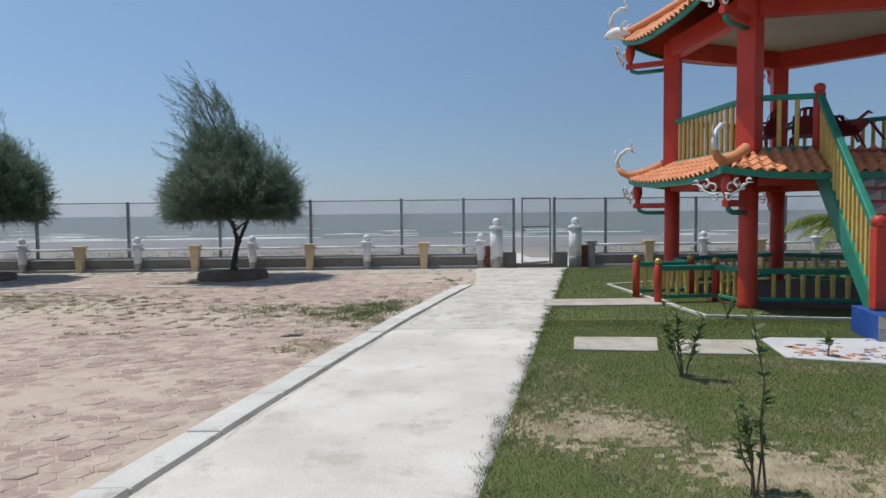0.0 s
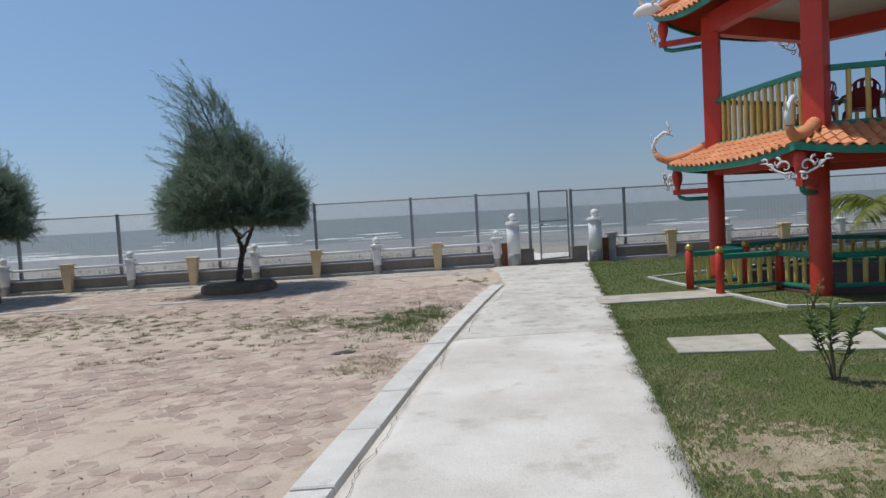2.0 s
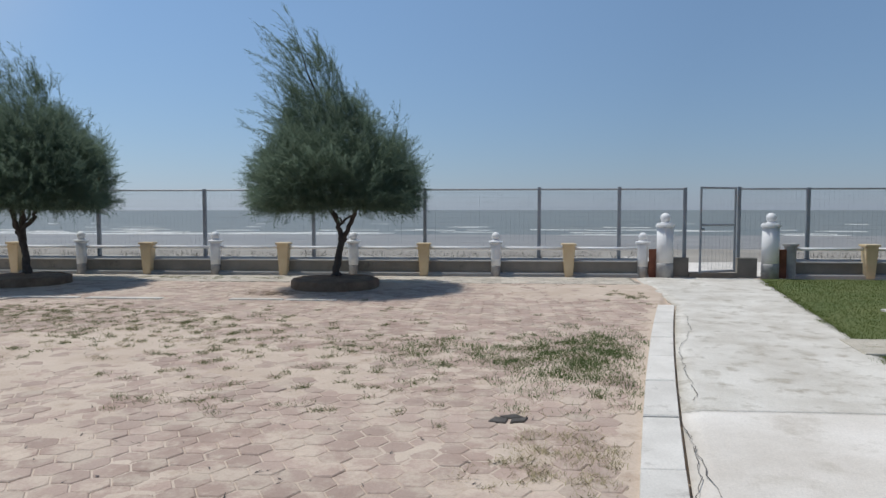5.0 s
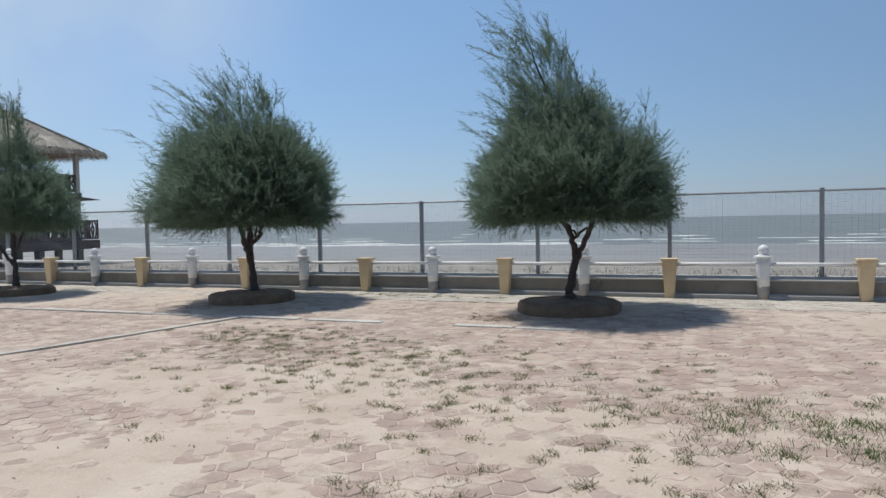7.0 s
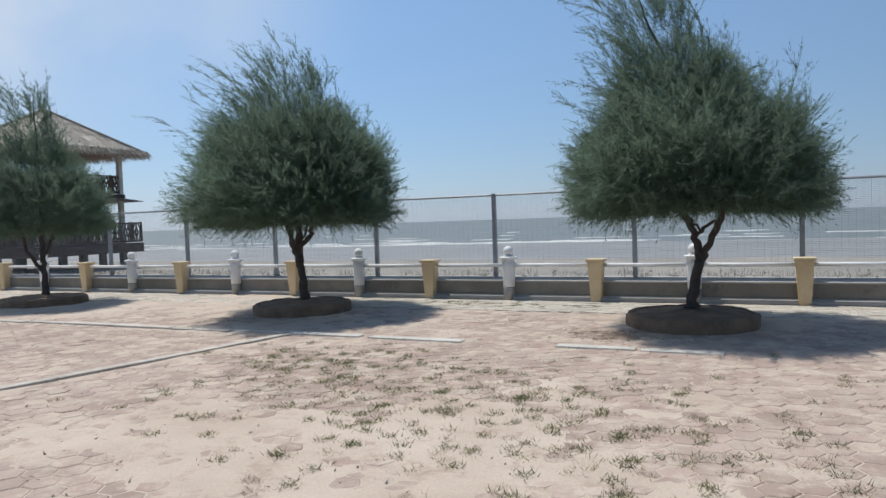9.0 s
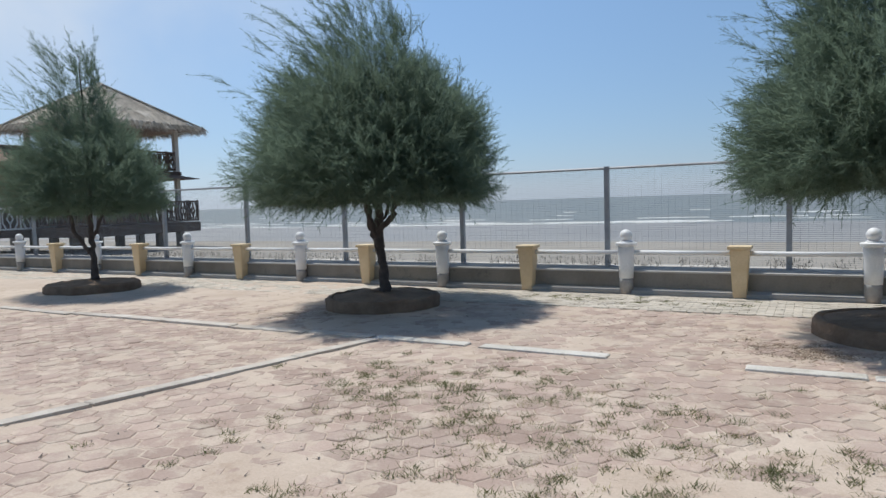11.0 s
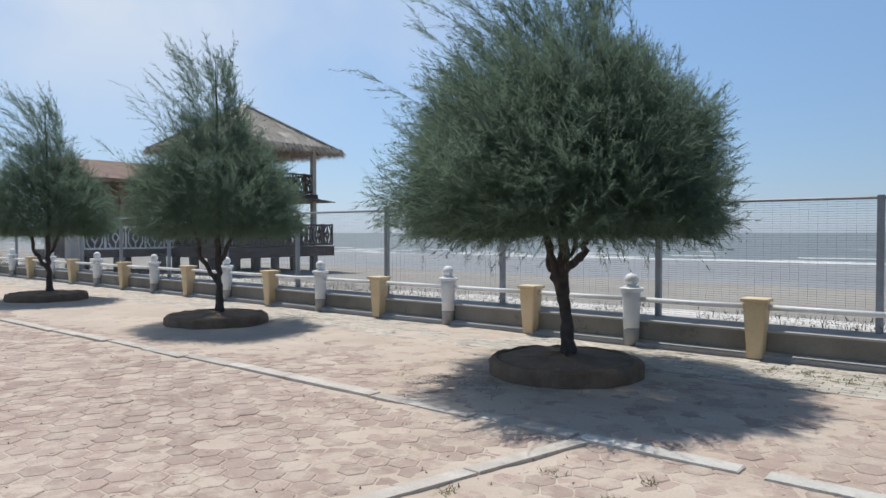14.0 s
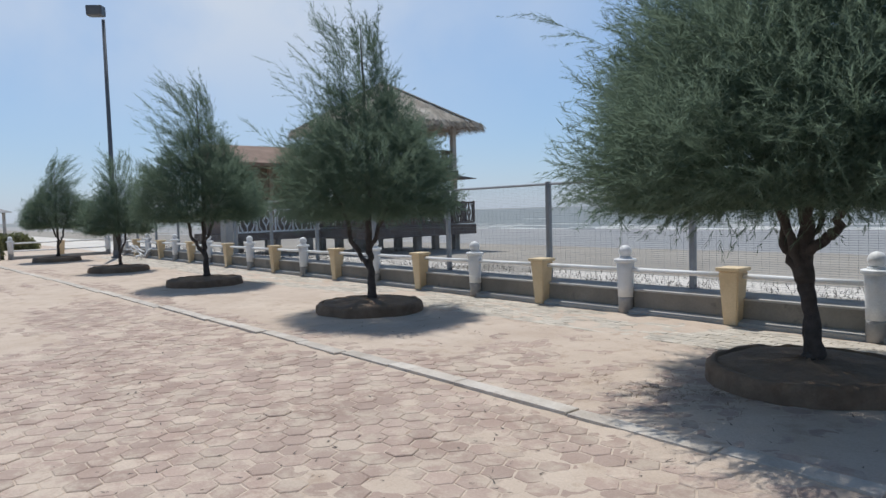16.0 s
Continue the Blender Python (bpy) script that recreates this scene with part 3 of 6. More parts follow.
def lawn_points(n, x0, x1, y0, y1, seed):
    r = np.random.default_rng(seed)
    x, y = r.uniform(x0, x1, n), r.uniform(y0, y1, n)
    keep = (x > 2.27 + 0.228 * (y - 11.3) + 0.09 * (field(np.zeros(n), y, 0.25, 3) - 0.55) - 0.05 * r.random(n) ** 2) & (r.random(n) > bare(x, y) * 1.25)
    for _, outline, _, _ in SLABS:
        keep &= ~in_poly(x + r.normal(0, 0.025, n), y + r.normal(0, 0.025, n), outline)
    return x[keep], y[keep]


for count, area, ln, wd in ((300000, (0.3, 6.5, 2.6, 9.5), 0.02, 0.0045), (120000, (1.5, 9.5, 9.0, 18.6), 0.024, 0.008), (26000, (6.0, 24, 6, 18.6), 0.05, 0.016)):
    px, py = lawn_points(count, *area, seed=count)
    tagged(blades("grass", px, py, lawn_height(px, py) - 0.004, ln, wd, GRASS, seed=count), "short green lawn grass blades", "grass", kind="stuff")


fx0, fy0 = lr.uniform(0.4, 4.6, 90000), lr.uniform(2.6, 7.5, 90000)
keep0 = (fx0 > 2.3 + 0.228 * (fy0 - 11.3)) & (bare(fx0, fy0) > 0.08) & (lr.random(90000) > bare(fx0, fy0) - 0.55)
tagged(blades("dry_grass", fx0[keep0], fy0[keep0], lawn_height(fx0[keep0], fy0[keep0]) - 0.003, 0.045, 0.0045, DRY, seed=89, lean=0.99, lean_min=0.6), "dry yellowed grass round bare lawn patches", "grass", kind="stuff")


# ---- tufts of weed on the sand ----
def tufts(name, centres, blades_each, spread, length, width, mat, label, seed, flat=0.35):
    r = np.random.default_rng(seed)
    c = np.repeat(np.asarray(centres, float), blades_each, 0)
    x, y = c[:, 0] + r.normal(0, spread, len(c)), c[:, 1] + r.normal(0, spread, len(c))
    ob = blades(name, x, y, np.maximum(sand_height(x, y), -0.005) - 0.006, length, width, mat, lean=0.995, seed=seed, lean_min=flat)
    return tagged(ob, label, "weeds", kind="stuff")


def scatter(n, cx, cy, rx, ry, seed, angle=0.0):
    r = np.random.default_rng(seed)
    u, v = r.normal(0, 0.5, n) * rx, r.normal(0, 0.5, n) * ry
    ca, sa = math.cos(angle), math.sin(angle)
    return np.stack([cx + u * ca - v * sa, cy + u * sa + v * ca], -1)


def off_path(p):
    return p[(p[:, 0] < kerb_x(p[:, 1]) - 0.06) & (p[:, 1] < 18.9)]


tufts("weed_patch", off_path(np.concatenate([scatter(260, -0.6, 10.75, 0.95, 1.7, 41, -0.2), scatter(70, -1.9, 11.0, 1.5, 0.9, 42)])), 56, 0.07, 0.055, 0.007, WEED_GREEN, "green weeds growing through sandy pavers", 43)
tufts("dry_weed_patch", off_path(np.concatenate([scatter(90, -1.25, 7.95, 0.5, 0.55, 44), scatter(90, -6.9, 12.7, 2.1, 1.0, 45), scatter(40, -5.2, 11.2, 2.6, 0.9, 46)])), 40, 0.036, 0.045, 0.006, DRY, "dry sparse weeds between sandy pavers", 47, 0.6)
tufts("weed_patch", off_path(np.concatenate([scatter(170, -6.6, 12.4, 2.4, 1.5, 48), scatter(130, -4.2, 11.8, 2.6, 1.9, 49), scatter(70, -3, 9.6, 2.4, 1.4, 50), scatter(40, -7.9, 18.35, 1.8, 0.25, 51), scatter(100, -8.2, 13.4, 1.3, 0.8, 54), scatter(20, 0.6, 15.6, 0.5, 1.0, 52)])), 64, 0.036, 0.045, 0.008, WEED, "thin green weeds scattered on the sand", 53, 0.6)


er = np.random.default_rng(211)
edge_y = er.uniform(2.8, 18.0, 240)
edge_x = lawn_x(edge_y) + er.normal(0.0, 0.05, 240)
ob = blades("edge_grass", np.repeat(edge_x, 30) + er.normal(0, 0.035, 240 * 30), np.repeat(edge_y, 30) + er.normal(0, 0.045, 240 * 30), np.full(240 * 30, 0.018), 0.028, 0.005, GRASS, lean=0.98, seed=212, lean_min=0.3)
tagged(ob, "ragged grass creeping over the path edge", "grass", kind="stuff")

dr = np.random.default_rng(201)
qx, qy2 = dr.uniform(-17, 0.8, 5200), dr.uniform(3.0, 18.4, 5200)
ok = (qx < kerb_x(qy2) - 0.05) & (dr.random(5200) < field(qx, qy2, 1.3, 22) ** 2 * 2.2)
qx, qy2 = qx[ok], qy2[ok]
tagged(blades("plant_litter", qx, qy2, np.maximum(sand_height(qx, qy2), 0) + 0.002, 0.04, 0.014, DARK, lean=1.0, seed=202, lean_min=0.975), "dark dry leaf and twig litter on the sand", "litter", kind="stuff")

tufts("leaf_litter", np.concatenate([scatter(60, -5.75, 15.75, 0.6, 0.35, 61), scatter(30, -5.4, 15.5, 0.5, 0.3, 62), scatter(24, -11.8, 15.8, 0.6, 0.4, 63)]), 40, 0.07, 0.06, 0.016, LITTER, "brown dead leaf litter beside tree planters", 64, 0.97)

# ---- sea wall, posts and rails ----
WALL_Y = 19.1
bm = bmesh.new()


def extrude_profile(bm, profile, x0, x1, sections=1):
    """A long bar along x with a closed profile in (y, z)."""
    rings = []
    for i in range(sections + 1):
        x = x0 + (x1 - x0) * i / sections
        rings.append([bm.verts.new((x, y, z)) for y, z in profile])
    n = len(profile)
    for a, b in zip(rings, rings[1:]):
        for k in range(n):
            bm.faces.new((a[k], a[(k + 1) % n], b[(k + 1) % n], b[k]))
    bm.faces.new(rings[0])
    bm.faces.new(rings[-1][::-1])
    return bm


# Shade is put into the face's dark tone, light into coping and plinth.
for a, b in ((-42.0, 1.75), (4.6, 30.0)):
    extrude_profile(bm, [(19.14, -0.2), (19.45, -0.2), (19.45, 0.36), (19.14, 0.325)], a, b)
wall = tagged(part("wall_north", bm, CONCRETE), "low weathered concrete sea wall, shade put into its dark face", "wall", kind="structure")
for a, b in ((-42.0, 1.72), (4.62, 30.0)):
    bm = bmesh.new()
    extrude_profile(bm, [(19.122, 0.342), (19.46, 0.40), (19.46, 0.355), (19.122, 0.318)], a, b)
    part("coping", bm, COPING, wall, "sloped concrete coping, coloured pale as a lit top")
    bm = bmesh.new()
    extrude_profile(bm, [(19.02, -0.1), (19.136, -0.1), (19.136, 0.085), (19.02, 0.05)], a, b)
    part("plinth", bm, COPING, wall, "stained concrete footing, coloured pale as a lit ledge")


def white_post():
    ob = thing("fence_post", pose(0, 0, 0), "white painted post with a ball finial and bare foot", "post", "white wall posts")
    bm = bmesh.new()
    lathe(bm, [(0.105, 0.0), (0.105, 0.2), (0.108, 0.235)], 16)
    part("foot", bm, BARE, ob, "bare grey render where paint has gone", True)
    bm = bmesh.new()
    lathe(bm, [(0.108, 0.236), (0.112, 0.4), (0.118, 0.6), (0.124, 0.73)], 16)
    part("shaft", bm, WHITE, ob, smooth=True)
    bm = bmesh.new()
    lathe(bm, [(0.13, 0.73), (0.155, 0.735), (0.16, 0.75), (0.16, 0.775), (0.15, 0.782), (0.10, 0.786), (0.095, 0.805), (0.06, 0.815)], 18)
    part("cap", bm, WHITE, ob, smooth=False)
    bm = bmesh.new()
    ball(bm, 0.094, (0, 0, 0.885))
    part("ball_finial", bm, WHITE, ob, smooth=True)
    return ob


def cream_post():
    ob = thing("fence_post", pose(0, 0, 0), "cream painted tapered square concrete post", "post", "cream wall posts")
    bm = bmesh.new()
    box(bm, (-0.1, -0.1, 0), (0.1, 0.1, 0.685), 0)
    for v in bm.verts:
        f = 0.88 + 0.42 * max(0, v.co.z / 0.685) ** 1.5
        v.co.x *= f
        v.co.y *= f
    bmesh.ops.bevel(bm, geom=bm.edges[:], offset=0.012, segments=2, affect="EDGES")
    part("shaft", bm, CREAM, ob)
    bm = bmesh.new()
    box(bm, (-0.155, -0.155, 0.687), (0.155, 0.155, 0.735), 0.012)
    part("cap", bm, CREAM, ob)
    return ob


wp, cp = white_post(), cream_post()
wp.matrix_world, cp.matrix_world = pose(-8.0, WALL_Y - 0.02, 0), pose(-6.4, WALL_Y - 0.02, 0)
xs_white = [-8.0 + 3.2 * k for k in range(-10, 4) if k] + [7.9, 11.1, 14.3, 17.5, 20.7]
xs_cream = [-6.4 + 3.2 * k for k in range(-10, 3) if k] + [6.35, 9.5, 12.7, 15.9, 19.1]
for x in xs_white:
    copy_thing(wp, pose(x, WALL_Y - 0.02, 0, 0, 0, x * 37 % 60))
for x in xs_cream:
    copy_thing(cp, pose(x, WALL_Y - 0.02, 0))
stops = sorted(xs_white + xs_cream + [-8.0, -6.4, 4.72])
for a, b in zip(stops, stops[1:]):
    if b - a > 3.0:
        continue
    bm = bmesh.new()
    sag = 0.004 * math.sin(a * 3)
    tube(bm, [(a + 0.09, WALL_Y, 0.625), ((a + b) / 2, WALL_Y, 0.622 + sag), (b - 0.09, WALL_Y, 0.625)], 0.034, 10)
    part("rail", bm, WHITE, wall, "white painted round pipe rail", True)

# post without its ball, right of the gate
bm = bmesh.new()
lathe(bm, [(0.11, 0), (0.11, 0.3), (0.12, 0.68), (0.16, 0.69), (0.16, 0.74), (0.09, 0.75)], 16)
ob = part("fence_post", bm, BARE)
ob.location = (4.72, WALL_Y - 0.02, 0)
tagged(ob, "grey post with flaked paint and no finial", "post")

# ---- gate ----
for x in (2.03, 4.23):
    ob = thing("gate_post", pose(x, 18.9, 0, 0, 0, x * 50), "round white gate post with a ball finial and flaking foot", "post", "gate posts")
    bm = bmesh.new()
    lathe(bm, [(0.178, 0), (0.178, 0.26), (0.175, 0.33)], 22)
    part("foot", bm, BARE, ob, "bare grey render where paint has gone", True)
    bm = bmesh.new()
    lathe(bm, [(0.175, 0.331), (0.172, 0.7), (0.17, 1.1)], 22)
    part("shaft", bm, WHITE, ob, smooth=True)
    bm = bmesh.new()
    lathe(bm, [(0.172, 1.1), (0.2, 1.105), (0.2, 1.155), (0.18, 1.16), (0.175, 1.185), (0.1, 1.19), (0.08, 1.21)], 22)
    part("cap", bm, WHITE, ob)
    bm = bmesh.new()
    ball(bm, 0.107, (0, 0, 1.298))
    part("ball_finial", bm, WHITE, ob, smooth=True)
for a, b in ((1.74, 1.87), (4.42, 4.6)):
    bm = bmesh.new()
    box(bm, (a - 0.02, 19.02, 0), (b + 0.02, 19.05, 0.62), 0.004)
    tagged(part("rusty_sheet", bm, RUST), "rusty brown sheet metal beside the gate post", "metal sheet", "rusty sheets")
bm = bmesh.new()
box(bm, (2.2, 19.2, -0.1), (2.62, 19.45, 0.42), 0.01)
box(bm, (3.66, 19.2, -0.1), (4.08, 19.45, 0.42), 0.01)
box(bm, (2.62, 19.15, -0.1), (3.66, 19.42, 0.10), 0.01)
tagged(part("wall_north", bm, CONCRETE), "low dark concrete stubs and sill at the gate", "wall", kind="structure")
bm = bmesh.new()
prism(bm, [(2.3, 19.5), (3.75, 19.5), (3.6, 26.0), (2.5, 26.0)], -0.3, -0.02, 0.01)
tagged(part("beach_slab", bm, PATH_NEW), "pale concrete ramp down to the beach", "slab", kind="structure")


def wire_panel(bm, x0, x1, z0, z1, y, step_x=0.1, step_z=0.028, r_up=0.0012, r_across=0.0021):
    def rod(a, b, r):
        d = Vector(b) - Vector(a)
        u = d.cross(Vector((0, 1, 0))).normalized() * r
        v = Vector((0, r, 0))
        A = [bm.verts.new(Vector(a) + o) for o in (u, v - u * 0.5, -v - u * 0.5)]
        B = [bm.verts.new(Vector(b) + o) for o in (u, v - u * 0.5, -v - u * 0.5)]
        for k in range(3):
            bm.faces.new((A[k], A[(k + 1) % 3], B[(k + 1) % 3], B[k]))
    n = max(1, int((x1 - x0) / step_x))
    for i in range(1, n):
        x = x0 + (x1 - x0) * i / n
        rod((x, y, z0), (x, y, z1), r_up)
    n = max(1, int((z1 - z0) / step_z))
    for i in range(n + 1):
        z = z0 + (z1 - z0) * i / n
        rod((x0, y, z), (x1, y, z), r_across)
    return bm


gate = thing("metal_gate", pose(3.6, 19.17, 0.10, 0, 0, 25), "grey steel frame gate with wire mesh, ajar", "gate")
bm = bmesh.new()
for a, b in (((-0.03, 0, 0.02), (-0.03, 0, 1.86)), ((-0.96, 0, 0.02), (-0.96, 0, 1.86))):
    tube(bm, [a, b], 0.026, 8)
for z in (0.05, 1.05, 1.84):
    tube(bm, [(-0.96, 0, z), (-0.03, 0, z)], 0.024, 8)
part("gate_frame", bm, STEEL, gate)
part("mesh_panel", wire_panel(bmesh.new(), -0.95, -0.04, 0.06, 1.04, 0.0), WIRE, gate)
part("mesh_panel", wire_panel(bmesh.new(), -0.95, -0.04, 1.06, 1.83, 0.0), WIRE, gate)
bm = bmesh.new()
box(bm, (-0.94, -0.04, 0.93), (-0.88, 0.03, 0.98), 0.006)
part("latch", bm, STEEL, gate)

# ---- wire fence behind the wall ----
FENCE_Y = 19.4
pole_x = [2.57, 1.14] + [-0.63 - 2.58 * k for k in range(0, 18)]
runs = [sorted(pole_x), [3.73, 5.2] + [7.8 + 2.58 * k for k in range(0, 9)]]
for run in runs:
    fence = thing("wire_fence", pose(0, 0, 0), "grey steel and wire mesh fence behind the sea wall", "fence", "wire fences")
    for x in run:
        bm = bmesh.new()
        h = 1.97 + 0.012 * math.sin(x * 7)
        box(bm, (x - 0.038, FENCE_Y - 0.038, 0.3), (x + 0.038, FENCE_Y + 0.038, h), 0.008)
        if x in (2.57, 3.73):
            box(bm, (x - 0.05, FENCE_Y - 0.05, -0.05), (x + 0.05, FENCE_Y + 0.05, 0.32), 0.008)
        part("fence_pole", bm, STEEL, fence, "square grey steel pole")
    for a, b in zip(run, run[1:]):
        bm = bmesh.new()
        tube(bm, [(a + 0.038, FENCE_Y, 1.93), (b - 0.038, FENCE_Y, 1.93)], 0.022, 6)
        part("top_rail", bm, STEEL, fence)
        part("wire_mesh", wire_panel(bmesh.new(), a + 0.04, b - 0.04, 0.42, 1.92, FENCE_Y), WIRE, fence)

# dark twigs and rubbish caught at the foot of the fence
trng = np.random.default_rng(77)
n = 11000
tx = trng.uniform(-36, 24, n)
tx = tx[((tx < 1.7) | (tx > 4.7)) & (field(tx, tx * 0, 0.5, 19) > 0.36)]
tz = 0.39 + 0.13 * trng.random(len(tx)) ** 1.6
tagged(blades("dead_twigs", tx, FENCE_Y - 0.03 + trng.normal(0, 0.02, len(tx)), tz, 0.07, 0.009, DARK, lean=1.0, seed=78, lean_min=0.2), "dark dead twigs caught along the fence foot", "twigs", kind="stuff")


# ---- casuarina trees on round planters ----
def planter(x, y, seed, r=0.8):
    rr = random.Random(seed)
    n = 40
    ob = thing("tree_planter", pose(x, y, 0), "low round planter of dark earth round a tree", "planter", "tree planters")

    def band(name, levels, label, cap):
        bm = bmesh.new()
        rings = []
        for rad, z in levels:
            rings.append([bm.verts.new((r * rad * (1 + 0.02 * rr.uniform(-1, 1)) * math.cos(k * math.tau / n), r * rad * (1 + 0.02 * rr.uniform(-1, 1)) * math.sin(k * math.tau / n), z + (rr.uniform(-0.012, 0.012) if z > 0 else -0.03))) for k in range(n)])
        for a, b in zip(rings, rings[1:]):
            for k in range(n):
                bm.faces.new((a[k], a[(k + 1) % n], b[(k + 1) % n], b[k]))
        if cap:
            bm.faces.new(rings[-1])
        part(name, bm, EARTH, ob, label, True)

    band("rim", ((1.05, 0.0), (1.045, 0.06), (1.035, 0.13), (1.0, 0.165), (0.93, 0.17), (0.9, 0.12)), "worn dark earth-stained rim", False)
    band("soil", ((0.955, 0.13), (0.9, 0.158), (0.7, 0.17), (0.35, 0.19), (0.02, 0.215)), "loose dark soil", True)
    return ob


def casuarina(seed, profile, bow, wood, sprays, leaders, label):
    """A wind-swept casuarina: bowed limbs, feathery sprays that fill a crown after (height, radius) pairs, long loose leaders above it."""
    r = np.random.default_rng(seed)
    hs, rs = np.array([p[0] for p in profile]), np.array([p[1] for p in profile])
    bottom, top = hs[0], hs[-1]
    tree = thing("tree", pose(0, 0, 0), label, "tree", "casuarina trees")
    for name, pts, radii in wood:
        bm = bmesh.new()
        fine, thick = [], []
        for a, b, ra, rb in zip(pts, pts[1:], radii, radii[1:]):
            for k in range(4):
                wob = 0.0 if k == 0 else 0.012
                fine.append(tuple(Vector(a).lerp(Vector(b), k / 4) + Vector(r.normal(0, wob, 3) if wob else (0, 0, 0))))
                thick.append((ra + (rb - ra) * k / 4) * (1 + r.normal(0, 0.06)))
        tube(bm, fine + [pts[-1]], thick + [radii[-1]], 9)
        part(name, bm, BARK, tree, smooth=True)

    def unit(v):
        return v / (np.linalg.norm(v, axis=-1, keepdims=True) + 1e-9)

    def axis_at(z):
        lift = np.clip((z - bow[0]) / (top - bow[0]), 0, 1)
        return np.stack([bow[1] * lift, bow[2] * lift], -1)

    def lump(a, z):
        return 0.70 + 0.60 * field(np.cos(a) * 1.5 + seed, np.sin(a) * 1.5 + z * 1.1, 0.8, seed, 3)

    tri = []

    def strips(p, d, length, width):
        s_ = unit(np.cross(d, r.normal(size=p.shape)))
        w = (width * (0.6 + 0.8 * r.random(len(p))) / 2)[:, None]
        tri.append(np.stack([p - s_ * w, p + s_ * w, p + d * length[:, None]], 1))

    def shoots(base, d, length, bend, per_metre, splay, needle, width, parts_=2):
        """Needles along bent twigs, and the twigs themselves."""
        count = np.maximum(4, (length * per_metre)).astype(int)
        k = np.repeat(np.arange(len(base)), count)
        u = r.random(len(k))[:, None]
        p = base[k] + length[k][:, None] * (d[k] * u + bend[k] * u ** 2)
        along_ = unit(d[k] + 2 * bend[k] * u)
        nd = unit(along_ + r.normal(0, splay, p.shape) + np.array([0, 0, -0.06]))
        strips(p, nd, needle * (1.1 - 0.5 * u[:, 0]) * (0.6 + 0.8 * r.random(len(k))), np.full(len(k), width))
        for q in range(parts_):
            a0, a1 = q / parts_, (q + 1) / parts_
            at = lambda f: base + length[:, None] * (d * f + bend * f * f)
            seg = at(a1) - at(a0)
            ln = np.linalg.norm(seg, axis=1)
            strips(at(a0), seg / (ln[:, None] + 1e-9), ln * 1.3, np.full(len(base), 0.0075 * (1.15 - a1)))

    def forked(base, d, length, bend, sides, share, spread):
        """Side shoots of bent twigs."""
        k = np.repeat(np.arange(len(base)), sides)
        u = (0.15 + 0.85 * r.random(len(k)))[:, None]
        p = base[k] + length[k][:, None] * (d[k] * u + bend[k] * u ** 2)
        nd = unit(d[k] + 2 * bend[k] * u + r.normal(0, spread, p.shape))
        return p, nd, length[k] * share * (1.25 - 0.7 * u[:, 0]) * (0.6 + 0.8 * r.random(len(k))), bend[k] * 0.6 + r.normal(0, 0.08, p.shape)

    wind = np.array([-1.0, 0.0, 0.1])
    # sprays that make the body of the crown
    z = bottom + (top - bottom) * r.random(sprays * 12)
    rad = np.interp(z, hs, rs)
    z = z[r.random(len(z)) < (rad / rs.max()) ** 1.5 * (1 - 0.76 * np.clip((z - bottom) / (top - bottom) - 0.22, 0, 0.42) / 0.42)][:sprays]
    n = len(z)
    a = r.random(n) * math.tau
    reach = np.interp(z, hs, rs) * lump(a, z)
    rel = np.clip((z - bottom) / (top - bottom), 0, 1)
    start = reach * (0.08 + 0.72 * np.sqrt(r.random(n)))
    length = np.clip((reach - start) * (0.7 + 0.5 * r.random(n)), 0.16, 0.6)
    out = np.stack([np.cos(a), np.sin(a), np.zeros(n)], -1)
    base = out * start[:, None] + np.stack([np.zeros(n), np.zeros(n), z], -1)
    base[:, :2] += axis_at(z)
    d = unit(out * (1.0 - 0.5 * rel)[:, None] + np.array([0, 0, 1.0]) * (0.12 + 1.25 * rel)[:, None] + r.normal(0, 0.22, (n, 3)))
    d[:, 2] = np.where(base[:, 2] < bottom + 0.25, np.abs(d[:, 2]) * 0.5, d[:, 2])
    bend = wind * (0.04 + 0.22 * rel)[:, None] + r.normal(0, 0.10, (n, 3)) + np.array([0, 0, 0.08]) - np.array([0, 0, 0.12]) * (rel < 0.1)[:, None]
    shoots(base, d, length, bend, 95, 0.5, 0.10, 0.0048, 4)
    shoots(*forked(base, d, length, bend, 6, 0.55, 0.6), 80, 0.45, 0.09, 0.0050)
    # dark inner needles
    core = sprays * 55
    z = bottom + 0.03 + (top - bottom) * 0.68 * r.random(core) ** 1.2
    a = r.random(core) * math.tau
    q = np.interp(z, hs, rs) * lump(a, z) * np.sqrt(r.random(core)) * 0.88
    p = np.stack([np.cos(a) * q, np.sin(a) * q, z], -1)
    p[:, :2] += axis_at(z)
    p += r.normal(0, 0.02, p.shape)
    keep = r.random(core) < np.clip(1.7 * (field(p[:, 0] + p[:, 2] * 0.7 + seed, p[:, 1] - p[:, 2], 0.5, seed, 2) - 0.12), 0, 1) * np.clip(1.25 - 1.6 * (z - bottom) / (top - bottom), 0, 1)
    p = p[keep]
    nd = unit(np.stack([p[:, 0], p[:, 1], np.full(len(p), 0.8)], -1) * 0.6 + r.normal(0, 0.6, p.shape))
    strips(p, nd, 0.06 + 0.09 * r.random(len(p)), np.full(len(p), 0.0048))
    # long loose leaders above and beside the body
    n = leaders
    rel = 0.22 + 0.64 * r.random(n) ** 1.1
    z = bottom + (top - bottom) * rel
    a = r.random(n) * math.tau
    reach = np.interp(z, hs, rs) * lump(a, z)
    out = np.stack([np.cos(a), np.sin(a), np.zeros(n)], -1)
    base = out * (reach * (0.35 + 0.5 * r.random(n)))[:, None] + np.stack([np.zeros(n), np.zeros(n), z], -1)
    base[:, :2] += axis_at(z)
